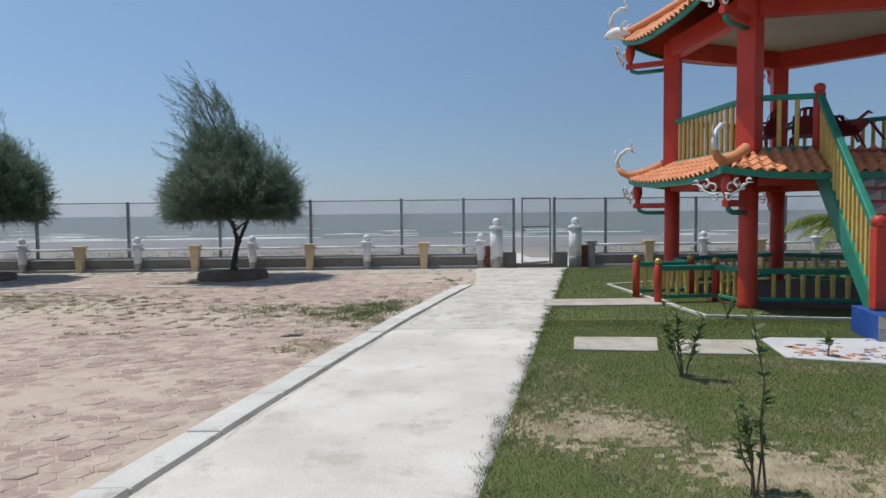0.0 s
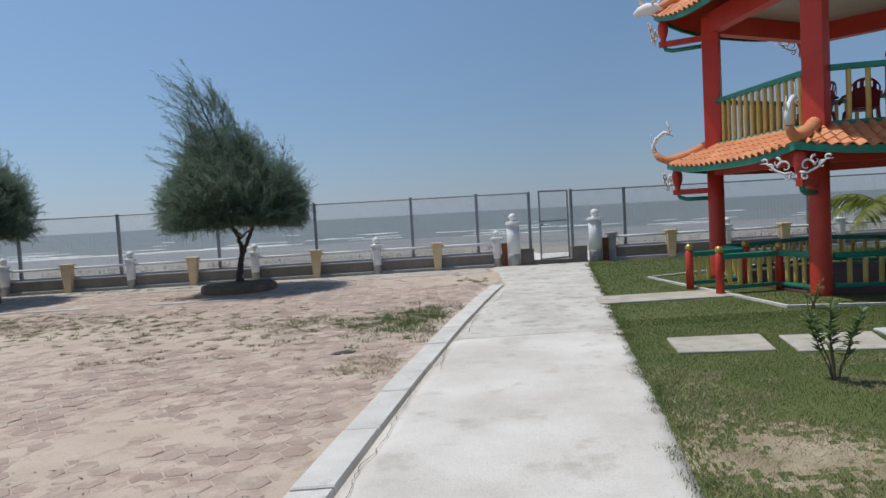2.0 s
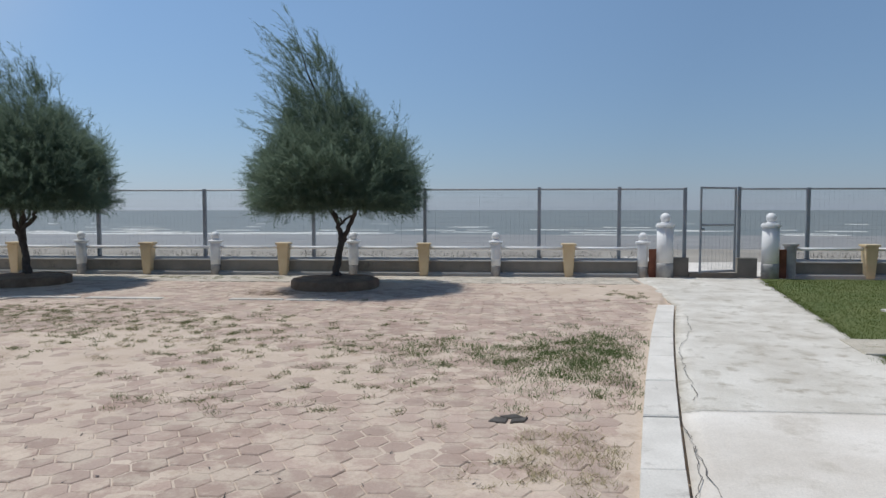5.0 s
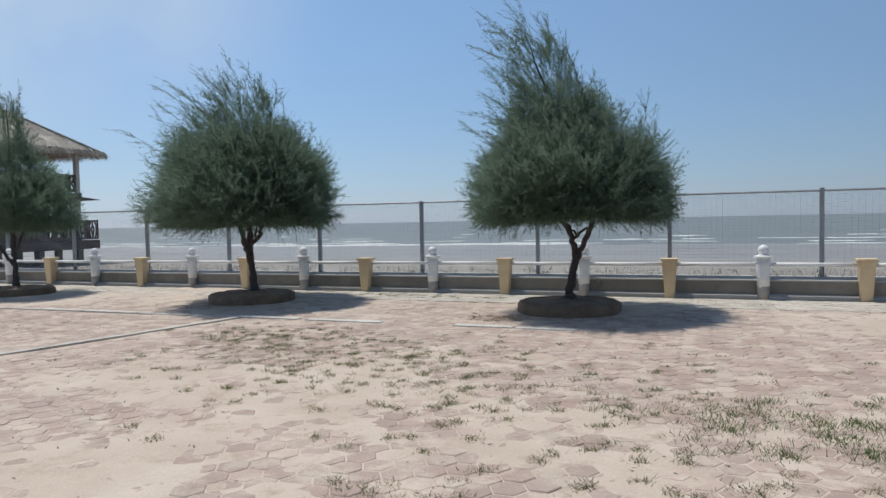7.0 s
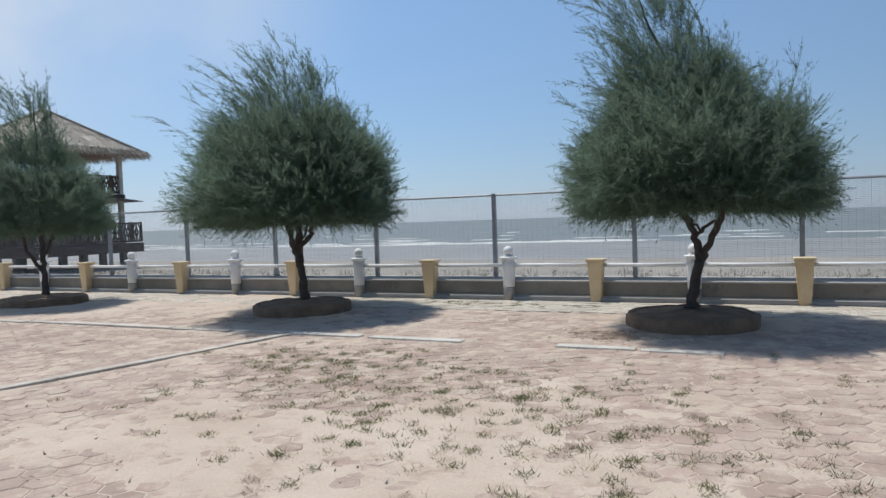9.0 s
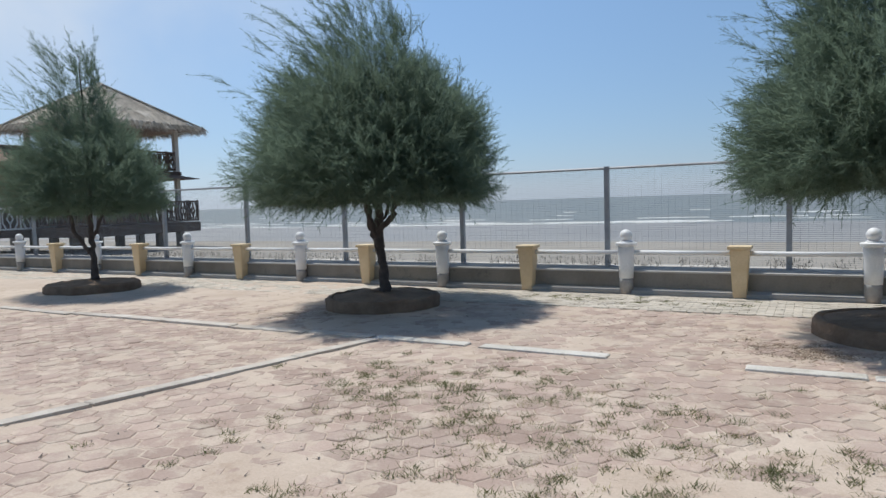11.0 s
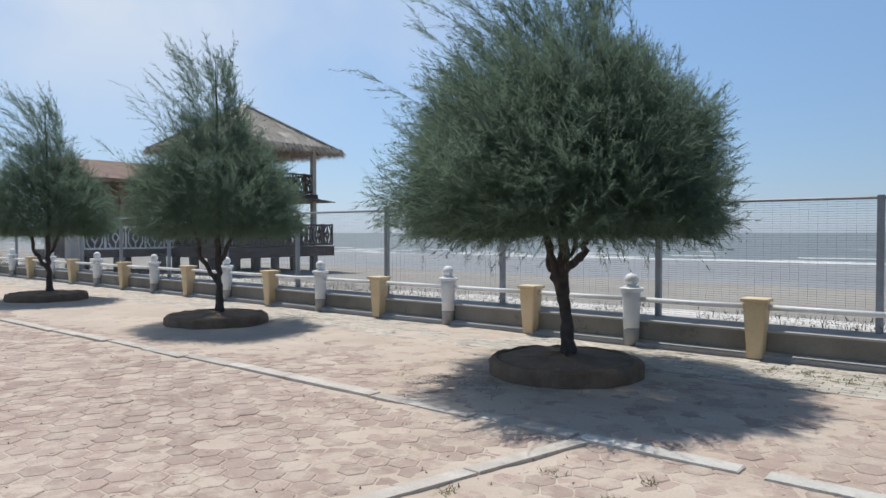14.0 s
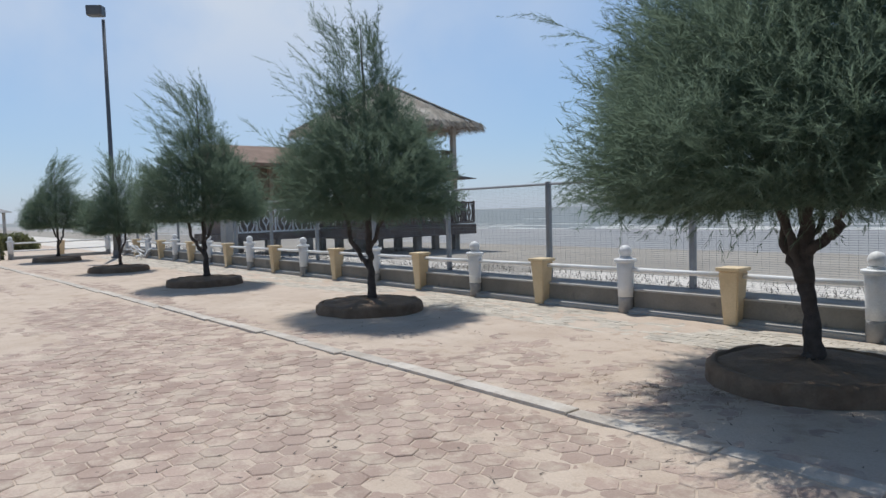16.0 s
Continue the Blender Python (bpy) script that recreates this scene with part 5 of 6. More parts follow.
for i in range(steps):
    x1, x0 = RUN - i * tread, RUN - (i + 1) * tread
    z = BASE + (i + 1) * rise
    a = left + SIDE * 0.06
    width = (right - left).length - 0.12
    m = Matrix.Translation(a) @ Matrix((OUT, SIDE, Vector((0, 0, 1)))).transposed().to_4x4()
    bm = bmesh.new()
    box(bm, (x0 - 0.01, 0, z - 0.045), (x1 + 0.025, width, z), 0.006, m)
    step = part("tread", bm, MAROON, pav, "dark red stair tread")
    cells = 4
    for c in range(cells):
        y0, y1, z0, z1, x = width * c / cells + 0.004, width * (c + 1) / cells - 0.004, z - rise + 0.002, z - 0.048, x1 - 0.005
        for tri_z, mat in ((0, TILE_A), (1, TILE_B)):
            bm = bmesh.new()
            pts = [(x, y0, z0), (x, y1, z0), (x, y1 if not tri_z else y0, z1)] if not tri_z else [(x, y0, z0), (x, y1, z1), (x, y0, z1)]
            f = [bm.verts.new(m @ Vector(p)) for p in pts]
            g = [bm.verts.new(m @ (Vector(p) - Vector((0.02, 0, 0)))) for p in pts]
            bm.faces.new(f)
            bm.faces.new(g[::-1])
            for j in range(3):
                bm.faces.new((f[j], g[j], g[(j + 1) % 3], f[(j + 1) % 3]))
            bmesh.ops.recalc_face_normals(bm, faces=bm.faces[:])
            part("riser_tile", bm, mat, step)
# stair foot: blue side, tiled front
m = Matrix.Translation(left - SIDE * 0.12) @ Matrix((OUT, SIDE, Vector((0, 0, 1)))).transposed().to_4x4()
wd = (right - left).length + 0.24
bm = bmesh.new()
box(bm, (RUN - 0.45, 0, 0), (RUN + 0.42, wd, BASE - 0.02), 0.01, m)
foot = part("stair_base", bm, BLUE, pav, "blue painted stair foot")
for c in range(5):
    for r_ in range(2):
        for s_ in range(2):
            y0, y1 = wd * c / 5 + 0.004, wd * (c + 1) / 5 - 0.004
            z0, z1 = 0.02 + r_ * 0.16, 0.175 + r_ * 0.16
            bm = bmesh.new()
            x = RUN + 0.427
            pts = [(x, y0, z0), (x, y1, z0), (x, y1, z1)] if s_ == 0 else [(x, y0, z0), (x, y1, z1), (x, y0, z1)]
            if (c + r_) % 2:
                pts = [(q[0], y0 + y1 - q[1], q[2]) for q in pts]
            f = [bm.verts.new(m @ Vector(p)) for p in pts]
            g = [bm.verts.new(m @ (Vector(p) - Vector((0.008, 0, 0)))) for p in pts]
            bm.faces.new(f)
            bm.faces.new(g[::-1])
            for j in range(3):
                bm.faces.new((f[j], g[j], g[(j + 1) % 3], f[(j + 1) % 3]))
            bmesh.ops.recalc_face_normals(bm, faces=bm.faces[:])
            part("riser_tile", bm, (TILE_A, TILE_B)[s_], foot)

# low fence round the ground floor, its entrance and kerb
for k in range(5):
    e = 0.17 / 2.84
    if k == 0:
        continue
    railing(along(k, RC, e), along(k, RC, 1 - e), 0.16, 0.6, 0.2)
entry = [Vector((3.92 - CX, 12.13 - CY, 0)), Vector((4.03 - CX, 11.27 - CY, 0)), Vector((4.94 - CX, 12.24 - CY, 0)), Vector((5.05 - CX, 11.39 - CY, 0))]
for a, b in ((entry[0], entry[2]), (entry[1], entry[3])):
    railing(a, b, 0.12, 0.6, 0.16)
railing(corner(0, RC) + Vector((0.02, -0.17, 0)), entry[2], 0.12, 0.6, 0.15)
railing(corner(1, RC) + Vector((-0.01, 0.17, 0)), entry[3], 0.12, 0.6, 0.15)
for p in entry:
    bm = bmesh.new()
    lathe(bm, [(0.062, 0), (0.062, 0.64), (0.045, 0.66)], 14, p)
    post = part("entry_post", bm, RED, pav, "round red entrance post", True)
    bm = bmesh.new()
    ball(bm, 0.062, p + Vector((0, 0, 0.71)), 14)
    part("ball_finial", bm, GOLD, post, "gold painted ball", True)
# The slab's dark colour stands in for shade under the deck.
part("base_slab", prism(bmesh.new(), [corner(k, 2.55)[:2] for k in range(5)], 0.0, 0.06), BASE_SHADE, pav, "red-brown floor slab with the shade under the deck in its colour")
part("base_kerb", ring(bmesh.new(), 3.74, 3.67, 0.0, 0.05), KERB, pav, "thin pale kerb round the pavilion")


def plastic_chair(m, label):
    ob = thing("chair", m, label, "chair", "maroon chairs")
    bm = bmesh.new()
    box(bm, (-0.21, -0.2, 0.40), (0.21, 0.22, 0.43), 0.015)
    part("seat", bm, MAROON, ob)
    bm = bmesh.new()
    cols, rows_ = 15, 10
    net = []
    for i in range(cols + 1):
        u = i / cols * 2 - 1
        h = 0.47 - 0.16 * abs(u) ** 2.6
        net.append([bm.verts.new((0.235 * u, -0.2 - 0.09 * k / rows_ + 0.05 * u * u, 0.43 + h * k / rows_)) for k in range(rows_ + 1)])
    for i in range(cols):
        for k in range(rows_):
            if i % 3 == 1 and k in (7, 8):
                continue
            bm.faces.new((net[i][k], net[i + 1][k], net[i + 1][k + 1], net[i][k + 1]))
    bmesh.ops.solidify(bm, geom=bm.faces[:], thickness=0.016)
    part("backrest", bm, MAROON, ob)
    for sx in (-1, 1):
        bm = bmesh.new()
        tube(bm, [(sx * 0.235, -0.25, 0.65), (sx * 0.27, -0.05, 0.64), (sx * 0.27, 0.16, 0.62), (sx * 0.26, 0.22, 0.55)], [0.022, 0.026, 0.026, 0.02], 8)
        part("armrest", bm, MAROON, ob)
        for sy in (-1, 1):
            bm = bmesh.new()
            tube(bm, [(sx * 0.2, sy * 0.18, 0.41), (sx * 0.24, sy * 0.23, 0.0)], [0.028, 0.02], 8)
            part("leg", bm, MAROON, ob)
    return ob


plastic_chair(pose(6.9, 12.07, 2.43, 0, 0, -20), "maroon plastic armchair on the pavilion deck")
plastic_chair(pose(6.25, 12.27, 2.43, 0, 0, 30), "maroon plastic armchair on the pavilion deck")
plastic_chair(pose(7.7, 11.67, 2.59, 38, 0, -70), "tipped maroon plastic armchair leaning on the deck")

bulb = thing("hanging_lamp", Matrix.Translation(Vector((CX, CY, 0)) + along(1, 2.72, 0.42, 1.98)), "small white hanging lamp under the pavilion eave", "lamp")
bm = bmesh.new()
tube(bm, [(0, 0, 0.12), (0, 0, -0.04)], 0.008, 6)
part("cord", bm, LAMP_GREY, bulb)
bm = bmesh.new()
lathe(bm, [(0.02, -0.03), (0.045, -0.05), (0.06, -0.1), (0.06, -0.15), (0.03, -0.19)], 12)
part("shade", bm, WHITE, bulb, "", True)

# ---- palm and garden shrubs ----
palm = thing("palm_tree", pose(11.05, 17.0, 0), "young coconut palm with arching yellow-green fronds", "palm tree")
bm = bmesh.new()
tube(bm, [(0, 0, 0), (0.02, 0, 0.45), (0.0, 0.01, 0.92)], [0.15, 0.12, 0.08], 10)
part("trunk", bm, BARK, palm, smooth=True)
fr = random.Random(4)
for k in range(13):
    a = k * 2.4 + fr.uniform(-0.2, 0.2)
    ln = fr.uniform(1.7, 2.4)
    up = fr.uniform(0.75, 1.4)
    pts = []
    for i in range(11):
        u = i / 10
        pts.append(Vector((math.cos(a) * ln * u * (0.75 + 0.2 * u) * math.cos(up * 0.45), math.sin(a) * ln * u * (0.75 + 0.2 * u) * math.cos(up * 0.45), 0.85 + ln * (0.95 * math.sin(up) * u - 0.85 * u * u))))
    bm = bmesh.new()
    tube(bm, pts, [0.022 - 0.0018 * i for i in range(11)], 5)
    for i in range(1, 46):
        u = i / 46
        j = min(9, int(u * 10))
        p = pts[j].lerp(pts[j + 1], u * 10 - j)
        d = (pts[j + 1] - pts[j]).normalized()
        side = d.cross(Vector((0, 0, 1))).normalized()
        for sg in (-1, 1):
            l2 = 0.48 * math.sin(math.pi * (0.12 + 0.85 * u)) * fr.uniform(0.85, 1.1)
            tip = p + side * sg * l2 * 0.75 + d * l2 * 0.5 + Vector((0, 0, -fr.uniform(0.35, 0.75) * l2))
            w = d * 0.018
            mid = p.lerp(tip, 0.5) + Vector((0, 0, 0.05 * l2))
            v = [bm.verts.new(q) for q in (p - w, p + w, mid + w, tip, mid - w)]
            bm.faces.new(v)
    part("frond", bm, PALM, palm)


def shrub(m, height, stems, leaves, leaf, spread, seed, label):
    rr = random.Random(seed)
    ob = thing("shrub", m, label, "shrub", "lawn shrubs")
    for s_ in range(stems):
        a = rr.random() * math.tau
        h = height * rr.uniform(0.7, 1.0)
        pts = [Vector((0.02 * math.cos(a), 0.02 * math.sin(a), -0.02))]
        for i in range(1, 6):
            u = i / 5
            pts.append(Vector((spread * u * math.cos(a) + rr.uniform(-0.02, 0.02), spread * u * math.sin(a) + rr.uniform(-0.02, 0.02), h * u)))
        bm = bmesh.new()
        tube(bm, pts, [0.008, 0.007, 0.006, 0.005, 0.004, 0.002], 5)
        part("stem", bm, STEM, ob)
        bm = bmesh.new()
        for i in range(leaves):
            u = rr.uniform(0.35, 1.0)
            j = min(4, int(u * 5))
            p = pts[j].lerp(pts[j + 1], u * 5 - j)
            b = rr.random() * math.tau
            d = Vector((math.cos(b), math.sin(b), rr.uniform(0.1, 0.9))).normalized()
            sd = d.cross(Vector((0, 0, 1))).normalized() * leaf * 0.24
            nrm = sd.cross(d).normalized() * leaf * 0.1
            l = leaf * rr.uniform(0.7, 1.2)
            v = [bm.verts.new(q) for q in (p, p + d * l * 0.45 + sd + nrm, p + d * l, p + d * l * 0.45 - sd + nrm)]
            bm.faces.new((v[0], v[1], v[2]))
            bm.faces.new((v[0], v[2], v[3]))
        part("leaves", bm, LEAF, ob, "small green leaves")
    return ob


shrub(pose(2.6, 6.22, 0.02), 0.70, 6, 26, 0.09, 0.22, 5, "small leafy green shrub in the lawn")
shrub(pose(2.06, 3.5, 0.02), 1.3, 1, 26, 0.09, 0.10, 9, "tall thin sapling with sparse leaves")
shrub(pose(2.01, 3.57, 0.02), 0.55, 4, 26, 0.07, 0.12, 12, "small leafy green shrub in the lawn")
shrub(pose(4.35, 6.9, 0.03), 0.3, 2, 8, 0.13, 0.06, 14, "small broad-leaved seedling beside a slab")
shrub(pose(4.45, 9.55, 0.03), 0.35, 4, 16, 0.06, 0.12, 17, "small leafy shrub beside the pavilion kerb")

# ---- thatched hut and pier building on stilts ----
hut = thing("beach_hut", pose(-33.1, 28.1, 0), "two-storey stilted timber beach hut with thatched roof", "hut")
for x in (-2.1, -0.7, 0.7, 2.1):
    for y in (-2.1, 0, 2.1):
        bm = bmesh.new()
        box(bm, (x - 0.13, y - 0.13, -1.2), (x + 0.13, y + 0.13, 0.75), 0.01)
        part("stilt", bm, CONCRETE, hut, "grey concrete stilt")
for z, h, r_ in ((0.5, 0.42, 2.75), (3.05, 0.16, 2.25)):
    bm = bmesh.new()
    box(bm, (-r_, -r_, z), (r_, r_, z + h), 0.02)
    part("floor", bm, TIMBER, hut)
for x in (-2.1, 2.1):
    for y in (-2.1, 2.1):
        bm = bmesh.new()
        box(bm, (x - 0.1, y - 0.1, 0.9), (x + 0.1, y + 0.1, 5.3), 0.01)
        part("post", bm, COPING, hut, "weathered grey corner post")


def lattice(a, b, z0, z1, parent, mat, step=0.62):
    """A timber railing with panels of upright ovals and diamonds."""
    a, b = Vector((*a, 0)), Vector((*b, 0))
    n = max(1, round((b - a).length / step))
    up = Vector((0, 0, 1))
    for i in range(n):
        p, q = a.lerp(b, i / n), a.lerp(b, (i + 1) / n)
        bm = bmesh.new()
        oval = ((0.3, 0.0), (0.14, 0.28), (0.14, 0.72), (0.3, 1.0), (0.7, 1.0), (0.86, 0.72), (0.86, 0.28), (0.7, 0.0))
        diamond = ((0.5, 0.24), (0.34, 0.5), (0.5, 0.76), (0.66, 0.5))
        for shape in (oval, diamond):
            for (u0, v0), (u1, v1) in zip(shape, shape[1:] + shape[:1]):
                beam(bm, p.lerp(q, u0) + up * (z0 + (z1 - z0) * v0), p.lerp(q, u1) + up * (z0 + (z1 - z0) * v1), 0.035, 0.05, 0)
        for v0, v1 in ((0.0, 0.24), (0.76, 1.0)):
            beam(bm, p.lerp(q, 0.5) + up * (z0 + (z1 - z0) * v0), p.lerp(q, 0.5) + up * (z0 + (z1 - z0) * v1), 0.035, 0.04, 0)
        for z in (z0, z1):
            beam(bm, p + up * z, q + up * z, 0.06, 0.07, 0)
        beam(bm, p + up * z0, p + up * (z1 + 0.06), 0.07, 0.07, 0)
        part("lattice_rail", bm, mat, parent)


for z0, z1, r_ in ((1.0, 1.85, 2.68), (3.3, 4.05, 2.15)):
    c = [(-r_, -r_), (r_, -r_), (r_, r_), (-r_, r_)]
    for i in range(4):
        lattice(c[i], c[(i + 1) % 4], z0, z1, hut, TIMBER)
bm = bmesh.new()
box(bm, (-1.7, -1.7, 0.92), (0.6, 1.7, 3.04), 0.01)
part("wall", bm, HUT_WALL, hut)


def thatch_roof(bm, r_, z0, z1, wob, seed):
    rr = random.Random(seed)
    layers = 9
    last = None
    for i in range(layers + 1):
        f = i / layers
        for edge in (0, 1):
            rad = r_ * (1 - f) + (0.06 * edge)
            z = z0 + (z1 - z0) * f - edge * 0.07
            loop = []
            for s_ in range(4):
                for c in range(10):
                    u = c / 10 * 2 - 1
                    x, y = ((u, -1), (1, u), (-u, 1), (-1, -u))[s_]
                    loop.append(bm.verts.new((x * rad + rr.uniform(-wob, wob), y * rad + rr.uniform(-wob, wob), z + rr.uniform(-wob, wob))))
            if last:
                for k in range(40):
                    bm.faces.new((last[k], last[(k + 1) % 40], loop[(k + 1) % 40], loop[k]))
            last = loop
    bm.faces.new(last)
    return bm


part("thatch_roof", thatch_roof(bmesh.new(), 2.9, 5.15, 7.1, 0.035, 3), THATCH, hut, "layered grey straw thatch roof")
bm = bmesh.new()
thatch_roof(bm, 2.75, 2.92, 3.6, 0.02, 5)
part("skirt_roof", bm, HUT_WALL, hut, "dark brown skirt roof between storeys")
part("ceiling_board", box(bmesh.new(), (-2.75, -2.75, 5.05), (2.75, 2.75, 5.1)), HUT_WALL, hut)
tr = np.random.default_rng(12)
n = 5200
side = tr.integers(0, 4, n)
u = tr.uniform(-2.95, 2.95, n)
fx = np.select([side == 0, side == 1, side == 2], [u, np.full(n, 2.92), u], np.full(n, -2.92)) + tr.normal(0, 0.04, n)
fy = np.select([side == 0, side == 1, side == 2], [np.full(n, -2.92), u, np.full(n, 2.92)], u) + tr.normal(0, 0.04, n)
fz = 5.2 + tr.normal(0, 0.04, n)
base = np.stack([fx, fy, fz], -1)
tip = base + np.stack([fx * 0.06 + tr.normal(0, 0.03, n), fy * 0.06 + tr.normal(0, 0.03, n), -0.22 - 0.2 * tr.random(n)], -1)
sd = np.stack([tr.normal(0, 0.012, n), tr.normal(0, 0.012, n), np.zeros(n)], -1)
ob = triangles("thatch_fringe", np.stack([base - sd, base + sd, tip], 1), THATCH, hut, "ragged straw fringe")
ob["kind"] = "stuff"
n = 9000
side = tr.integers(0, 4, n)
f = tr.random(n) ** 0.8
r0 = 2.9 * f
u = tr.uniform(-1, 1, n) * r0
ca, sa = np.array([0, 1, 0, -1])[side], np.array([-1, 0, 1, 0])[side]
base = np.stack([ca * r0 - sa * u, sa * r0 + ca * u, 7.1 - 1.95 * f + 0.02], -1)
ln = tr.uniform(0.2, 0.5, n)
down = np.stack([ca * 0.83, sa * 0.83, np.full(n, -0.53)], -1) + tr.normal(0, 0.06, (n, 3))
sd = np.stack([-sa, ca, np.zeros(n)], -1) * tr.uniform(0.01, 0.03, n)[:, None]
ob = triangles("thatch_straw", np.stack([base - sd, base + sd, base + down * ln[:, None]], 1), THATCH, hut, "loose weathered straw")
ob["kind"] = "stuff"
for sx, sy in ((1, 1), (1, -1), (-1, 1), (-1, -1)):
    bm = bmesh.new()
    beam(bm, (sx * 2.9, sy * 2.9, 5.2), (0, 0, 7.14), 0.26, 0.07, 0.03)
    part("hip_cap", bm, THATCH, hut, "pale weathered straw hip capping")

pier = thing("pier_house", pose(-35.9, 24.0, 0), "long brown timber pier building on stilts", "building")
for x in (-1.5, 1.5):
    for y in (-2.6, -0.9, 0.9, 2.4):
        bm = bmesh.new()
        box(bm, (x - 0.14, y - 0.14, -1.2), (x + 0.14, y + 0.14, 0.8), 0.01)
        part("stilt", bm, CONCRETE, pier, "grey concrete stilt")
bm = bmesh.new()
box(bm, (-1.7, -2.8, 0.55), (1.75, 2.6, 0.85), 0.02)
part("floor", bm, TIMBER, pier)
bm = bmesh.new()
box(bm, (-1.7, -2.4, 0.85), (0.4, 2.6, 3.7), 0.01)
part("wall", bm, HUT_WALL, pier, "brown boarded wall")
bm = bmesh.new()
box(bm, (1.35, -2.85, -0.6), (1.85, -2.35, 3.6), 0.02)
part("pillar", bm, COPING, pier, "thick grey concrete pillar")
lattice((1.7, -2.3), (1.7, 2.5), 0.9, 1.75, pier, WHITE, 0.8)
for y in (-0.8, 0.9):
    bm = bmesh.new()
    box(bm, (1.55, y - 0.08, 0.85), (1.71, y + 0.08, 3.6), 0.01)
    part("post", bm, HUT_WALL, pier)
bm = bmesh.new()
vs = [bm.verts.new(p) for p in ((2.2, -3.1, 3.62), (2.2, 2.7, 3.62), (-0.1, 2.4, 4.5), (-0.1, -2.8, 4.5), (-2.2, -3.1, 3.62), (-2.2, 2.7, 3.62), (2.2, -3.1, 3.5), (2.2, 2.7, 3.5), (-2.2, -3.1, 3.5), (-2.2, 2.7, 3.5))]
for f in ((0, 1, 2, 3), (3, 2, 5, 4), (0, 3, 4), (1, 5, 2), (0, 6, 7, 1), (4, 5, 9, 8), (0, 4, 8, 6), (1, 7, 9, 5), (6, 8, 9, 7)):
    bm.faces.new([vs[i] for i in f])
part("roof", bm, HUT_WALL, pier, "low brown hipped roof")

# ---- lamp post, end railing and broken railing pieces ----
lamp = thing("street_lamp", pose(-38.2, 18.25, 0, 0, 0, -35), "tall grey lamp post with a floodlight head", "street lamp")
bm = bmesh.new()
tube(bm, [(0, 0, -0.05), (0, 0, 3), (0, 0, 9.5)], [0.11, 0.09, 0.065], 12)
part("pole", bm, LAMP_GREY, lamp, smooth=True)
bm = bmesh.new()
lathe(bm, [(0.2, 0), (0.2, 0.06), (0.14, 0.08), (0.13, 0.3), (0.11, 0.32)], 14)
part("base", bm, LAMP_GREY, lamp)
bm = bmesh.new()
box(bm, (-0.22, -0.3, 9.46), (0.24, 0.3, 9.86), 0.06, pose(0, 0, 0, 0, 4, 0))
part("floodlight", bm, LAMP_GREY, lamp, "boxy dark floodlight head")

rail_end = thing("end_railing", pose(0, 0, 0), "white double-rail fence closing the plaza end", "railing")
ends = [Vector((-42.2, 18.9, 0)), Vector((-42.15, 17.0, 0)), Vector((-42.1, 15.1, 0))]
for z in (0.35, 0.68):
    bm = bmesh.new()
    tube(bm, [ends[0] + Vector((0, 0, z)), ends[1] + Vector((0, 0, z)), ends[2] + Vector((0, 0, z))], 0.035, 8)
    part("rail", bm, WHITE, rail_end)
bm = bmesh.new()
beam(bm, ends[0] + Vector((0, 0, 0.06)), ends[2] + Vector((0, 0, 0.06)), 0.2, 0.14, 0.01)
part("plinth", bm, COPING, rail_end)
copy_thing(wp, pose(-42.2, 18.9, 0))
copy_thing(cp, pose(-42.15, 17.0, 0))
copy_thing(wp, pose(-42.1, 15.1, 0))
ob = copy_thing(bpy.data.objects["gate_post"], pose(-41.7, 14.5, 0))
broken = thing("broken_railing", pose(-36.4, 18.6, 0), "tangled broken white pipe railing on the ground", "railing")
br = random.Random(6)
for k in range(9):
    bm = bmesh.new()
    a = br.random() * math.tau
    p = Vector((br.uniform(-0.7, 0.7), br.uniform(-0.2, 0.2), br.uniform(0.02, 0.3)))
    q = p + Vector((math.cos(a) * 0.7, math.sin(a) * 0.3, br.uniform(-0.02, 0.5)))
    q.z = max(0.03, q.z)
    tube(bm, [p, (p + q) / 2 + Vector((0, 0, 0.08)), q], 0.03, 7)
    part("pipe", bm, WHITE, broken)

# ---- far end of the seafront: gazebo, hedge and bush ----
gazebo = thing("gazebo", pose(-63.0, 15.7, 0, 0, 0, 8), "far grey gazebo with a low pyramid roof", "gazebo")
for sx in (-1, 1):
    for sy in (-1, 1):
        bm = bmesh.new()
        box(bm, (sx * 1.45 - 0.08, sy * 1.45 - 0.08, -0.3), (sx * 1.45 + 0.08, sy * 1.45 + 0.08, 2.34), 0.01)
        part("post", bm, COPING, gazebo)
bm = bmesh.new()
thatch_roof(bm, 1.8, 2.3, 3.0, 0.02, 15)
part("roof", bm, BARE, gazebo, "weathered pyramid roof")
for sy in (-1, 1):
    bm = bmesh.new()
    box(bm, (-1.4, sy * 1.45 - 0.04, 0.0), (1.4, sy * 1.45 + 0.04, 0.85), 0.01)
    part("parapet", bm, COPING, gazebo, "low pale parapet")


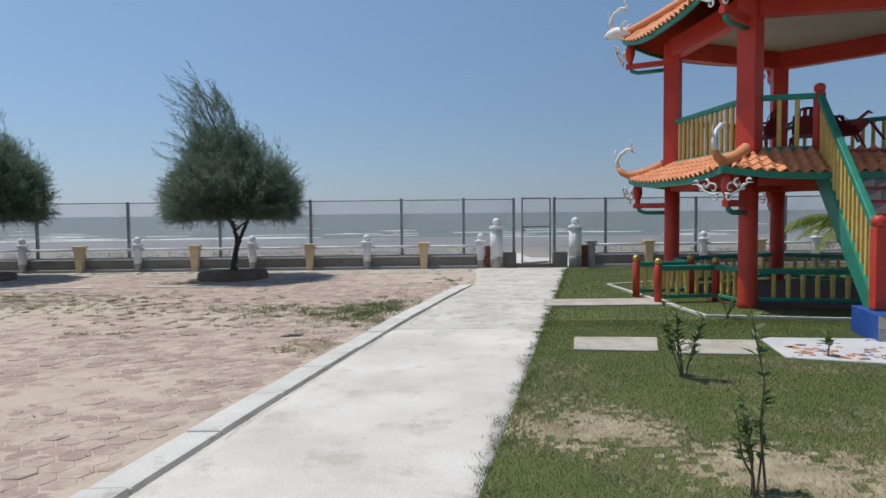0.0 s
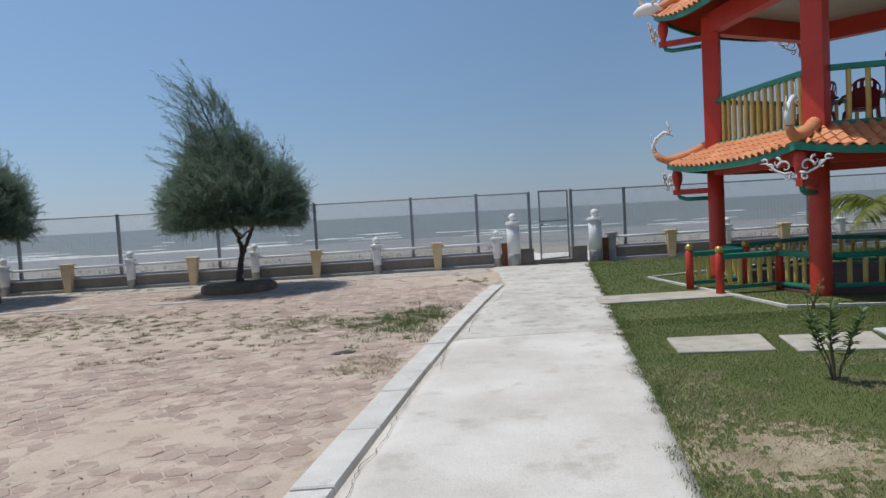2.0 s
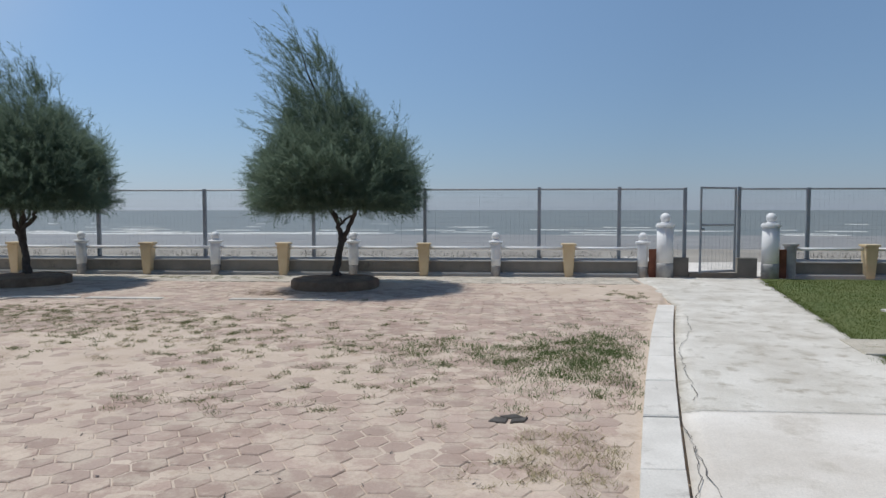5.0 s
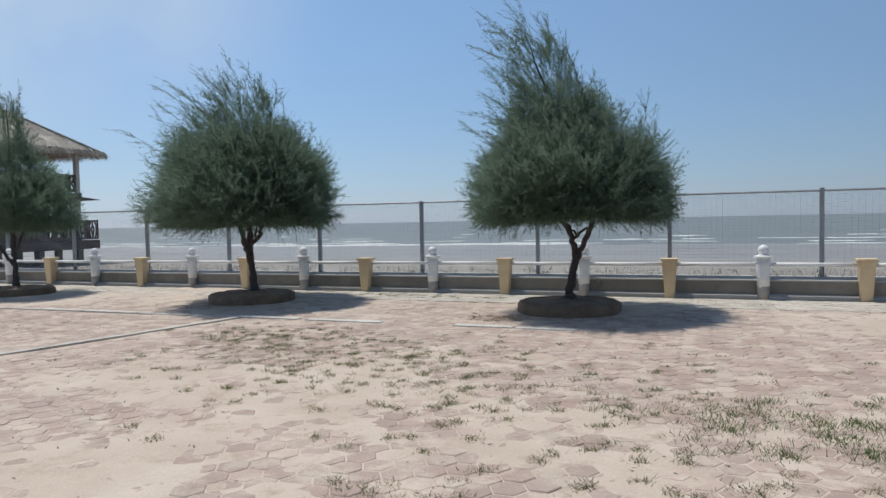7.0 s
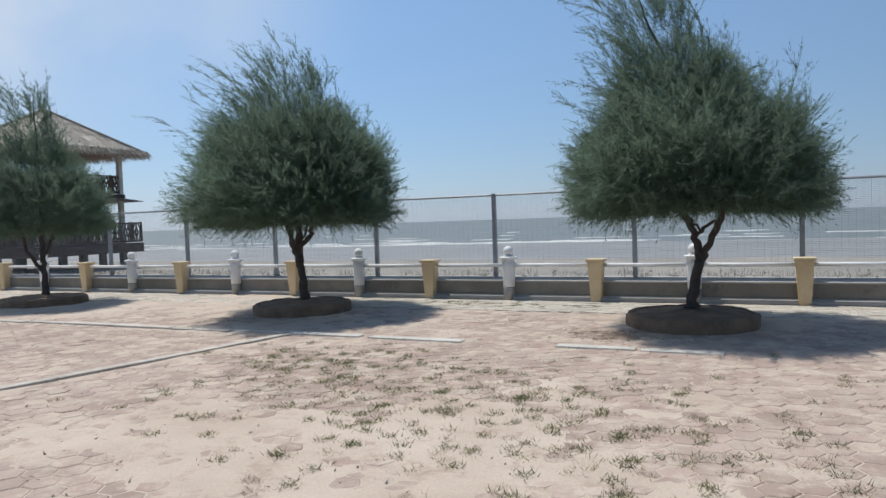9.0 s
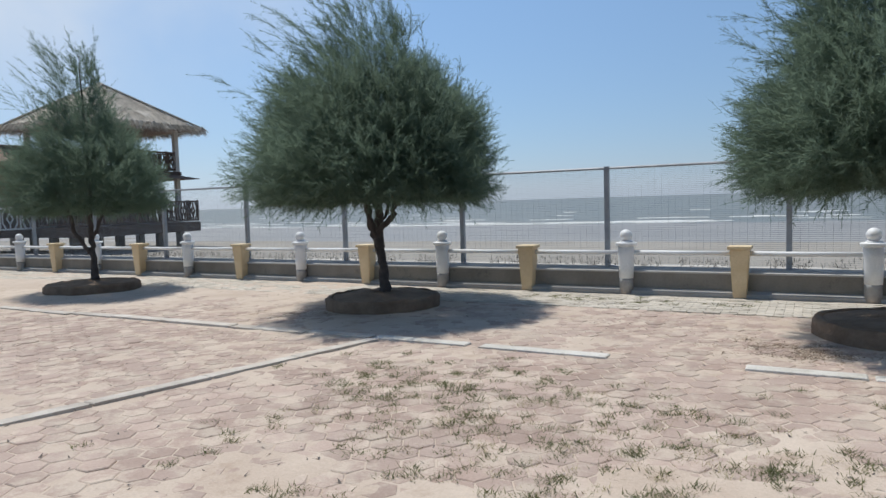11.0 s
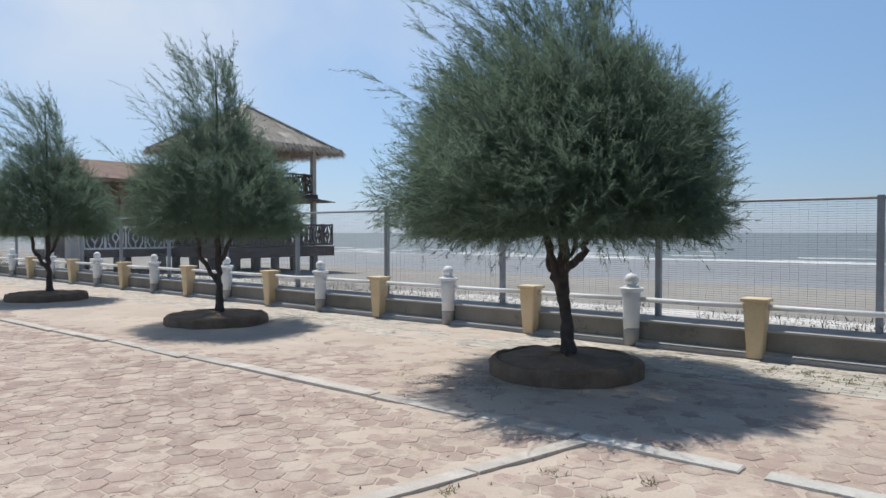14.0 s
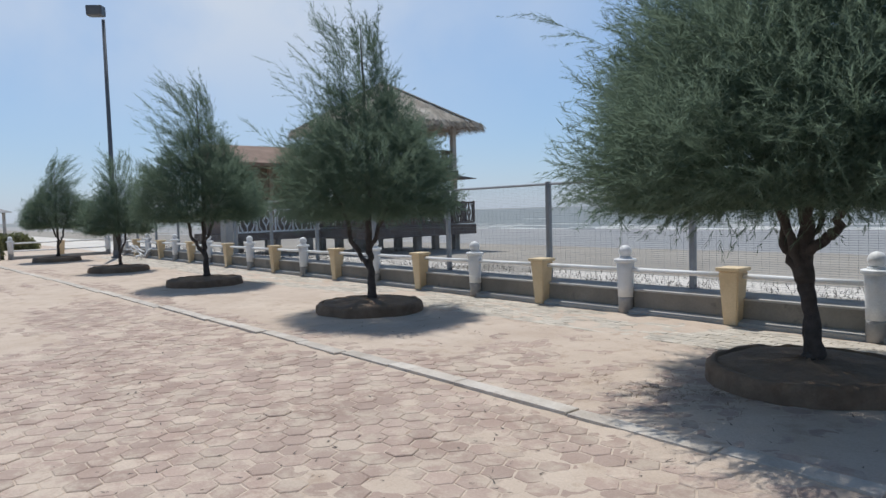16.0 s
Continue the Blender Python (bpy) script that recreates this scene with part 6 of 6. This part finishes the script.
def bush(name, at, size, leaves, leaf, seed, label):
    """A loose mound of small leaves, thinner towards its outline."""
    g = np.random.default_rng(seed)
    d = g.normal(size=(leaves, 3))
    d /= np.linalg.norm(d, axis=1, keepdims=True)
    d[:, 2] = np.abs(d[:, 2])
    lump = 0.65 + 0.6 * field(d[:, 0] * 1.2 + seed, d[:, 1] * 1.2 + d[:, 2], 0.5, seed, 3)
    c = d * (g.random(leaves) ** 0.45 * lump)[:, None] * np.array(size)
    s1, s2 = g.normal(0, leaf, (leaves, 3)), g.normal(0, leaf, (leaves, 3))
    ob = thing(name, pose(*at), label, name)
    bm = bmesh.new()
    tube(bm, [(0, 0, -0.1), (0.03, 0.02, size[2] * 0.4), (0, 0, size[2] * 0.7)], [0.08, 0.06, 0.03], 7)
    part("trunk", bm, BARK, ob)
    triangles("foliage", np.stack([c - s1 * 0.5, c + s1 * 0.5, c + s2], 1), WEED, ob)
    return ob


bush("hedge", (-53.5, 13.9, 0), (0.9, 1.9, 1.0), 5000, 0.09, 71, "overgrown dark green hedge at the plaza end")
bush("hedge", (-53.9, 16.6, 0), (0.9, 1.7, 1.1), 5000, 0.09, 72, "overgrown dark green hedge at the plaza end")
bush("bush", (-42.6, 14.55, 0), (0.4, 0.4, 1.5), 2000, 0.07, 73, "dark green bush beside the end gate post")

# ---- dark worn drain cover in the pavers ----
bm = bmesh.new()
prism(bm, [(-1.690, 8.640), (-1.570, 8.610), (-1.550, 8.700), (-1.640, 8.740)], -0.02, 0.012, 0.006)
prism(bm, [(-1.540, 8.600), (-1.440, 8.640), (-1.410, 8.730), (-1.525, 8.690)], -0.02, 0.016, 0.006)
prism(bm, [(-1.610, 8.755), (-1.530, 8.710), (-1.440, 8.750), (-1.500, 8.820)], -0.02, 0.010, 0.006)
tagged(part("drain_cover", bm, DARK), "dark broken drain cover among the pavers", "drain cover")

# ---- pavers ----
SIZE = 0.2
hexa = [(SIZE / math.sqrt(3) * 0.962 * math.cos(radians(60 * k)), SIZE / math.sqrt(3) * 0.962 * math.sin(radians(60 * k))) for k in range(6)]
bm = bmesh.new()
prism(bm, hexa, -0.04, 0.0, 0.006)
paver_mesh = bpy.data.meshes.new("paver")
bm.to_mesh(paver_mesh)
bm.free()
paver_mesh.materials.append(PAVER)
pv = np.array([v.co[:] for v in paver_mesh.vertices])
pf = [list(p.vertices) for p in paver_mesh.polygons]
hr = np.random.default_rng(91)
all_v, all_f, singles = [], [], 0
dx, dy = SIZE * math.sqrt(3) / 2, SIZE
for i in range(-260, 20):
    for j in range(-30, 89):
        x, y = i * dx, j * dy + (dy / 2 if i % 2 else 0)
        if 14.66 < y + 0.03 * max(0.0, -13.0 - x) < 14.98 and x < -9.6 or y > 17.55 or x > kerb_x(y) - 0.12 or abs(x - plaza_x(y) - 0.06) < 0.17 and y < 14.8:
            continue
        if x < -34 or y < 1 and x < -15:
            continue
        z = hr.normal(0, 0.002)
        if float(sand_height(x, y)) > 0.02:
            continue
        tilt = hr.normal(0, 0.012, 2)
        if singles < 300 and -4.4 < x < -1.0 and 7.6 < y < 11.6:
            ob = link_mesh("paver", paver_mesh, None, ground)
            ob.matrix_basis = pose(x, y, z, math.degrees(tilt[0]), math.degrees(tilt[1]), 0)
            singles += 1
            continue
        v = pv + np.array([x, y, z])
        v[:, 2] += pv[:, 0] * tilt[0] + pv[:, 1] * tilt[1]
        start = len(all_v) * len(pv)
        all_v.append(v)
        all_f += [[q + start for q in f] for f in pf]
ob = raw("paving", np.concatenate(all_v), all_f, PAVER, ground)
tagged(ob, "worn pinkish hexagonal pavers half buried in sand", kind="stuff")
# pale rectangular pavers along the wall
all_v, all_f = [], []
bm = bmesh.new()
prism(bm, [(-0.097, -0.047), (0.097, -0.047), (0.097, 0.047), (-0.097, 0.047)], -0.03, 0.0, 0.004)
bm.verts.index_update()
rv = np.array([v.co[:] for v in bm.verts])
rf = [[v.index for v in f.verts] for f in bm.faces]
bm.free()
for j in range(13):
    for i in range(-200, 8):
        x, y = i * 0.2 + (0.1 if j % 2 else 0), 17.66 + j * 0.1
        if x > 1.3 or x < -40:
            continue
        start = len(all_v) * len(rv)
        all_v.append(rv + np.array([x, y, 0.002 + hr.normal(0, 0.002)]))
        all_f += [[q + start for q in f] for f in rf]
tagged(raw("paving", np.concatenate(all_v), all_f, PALE_PAVER, ground), "pale rectangular pavers beside the sea wall", kind="stuff")
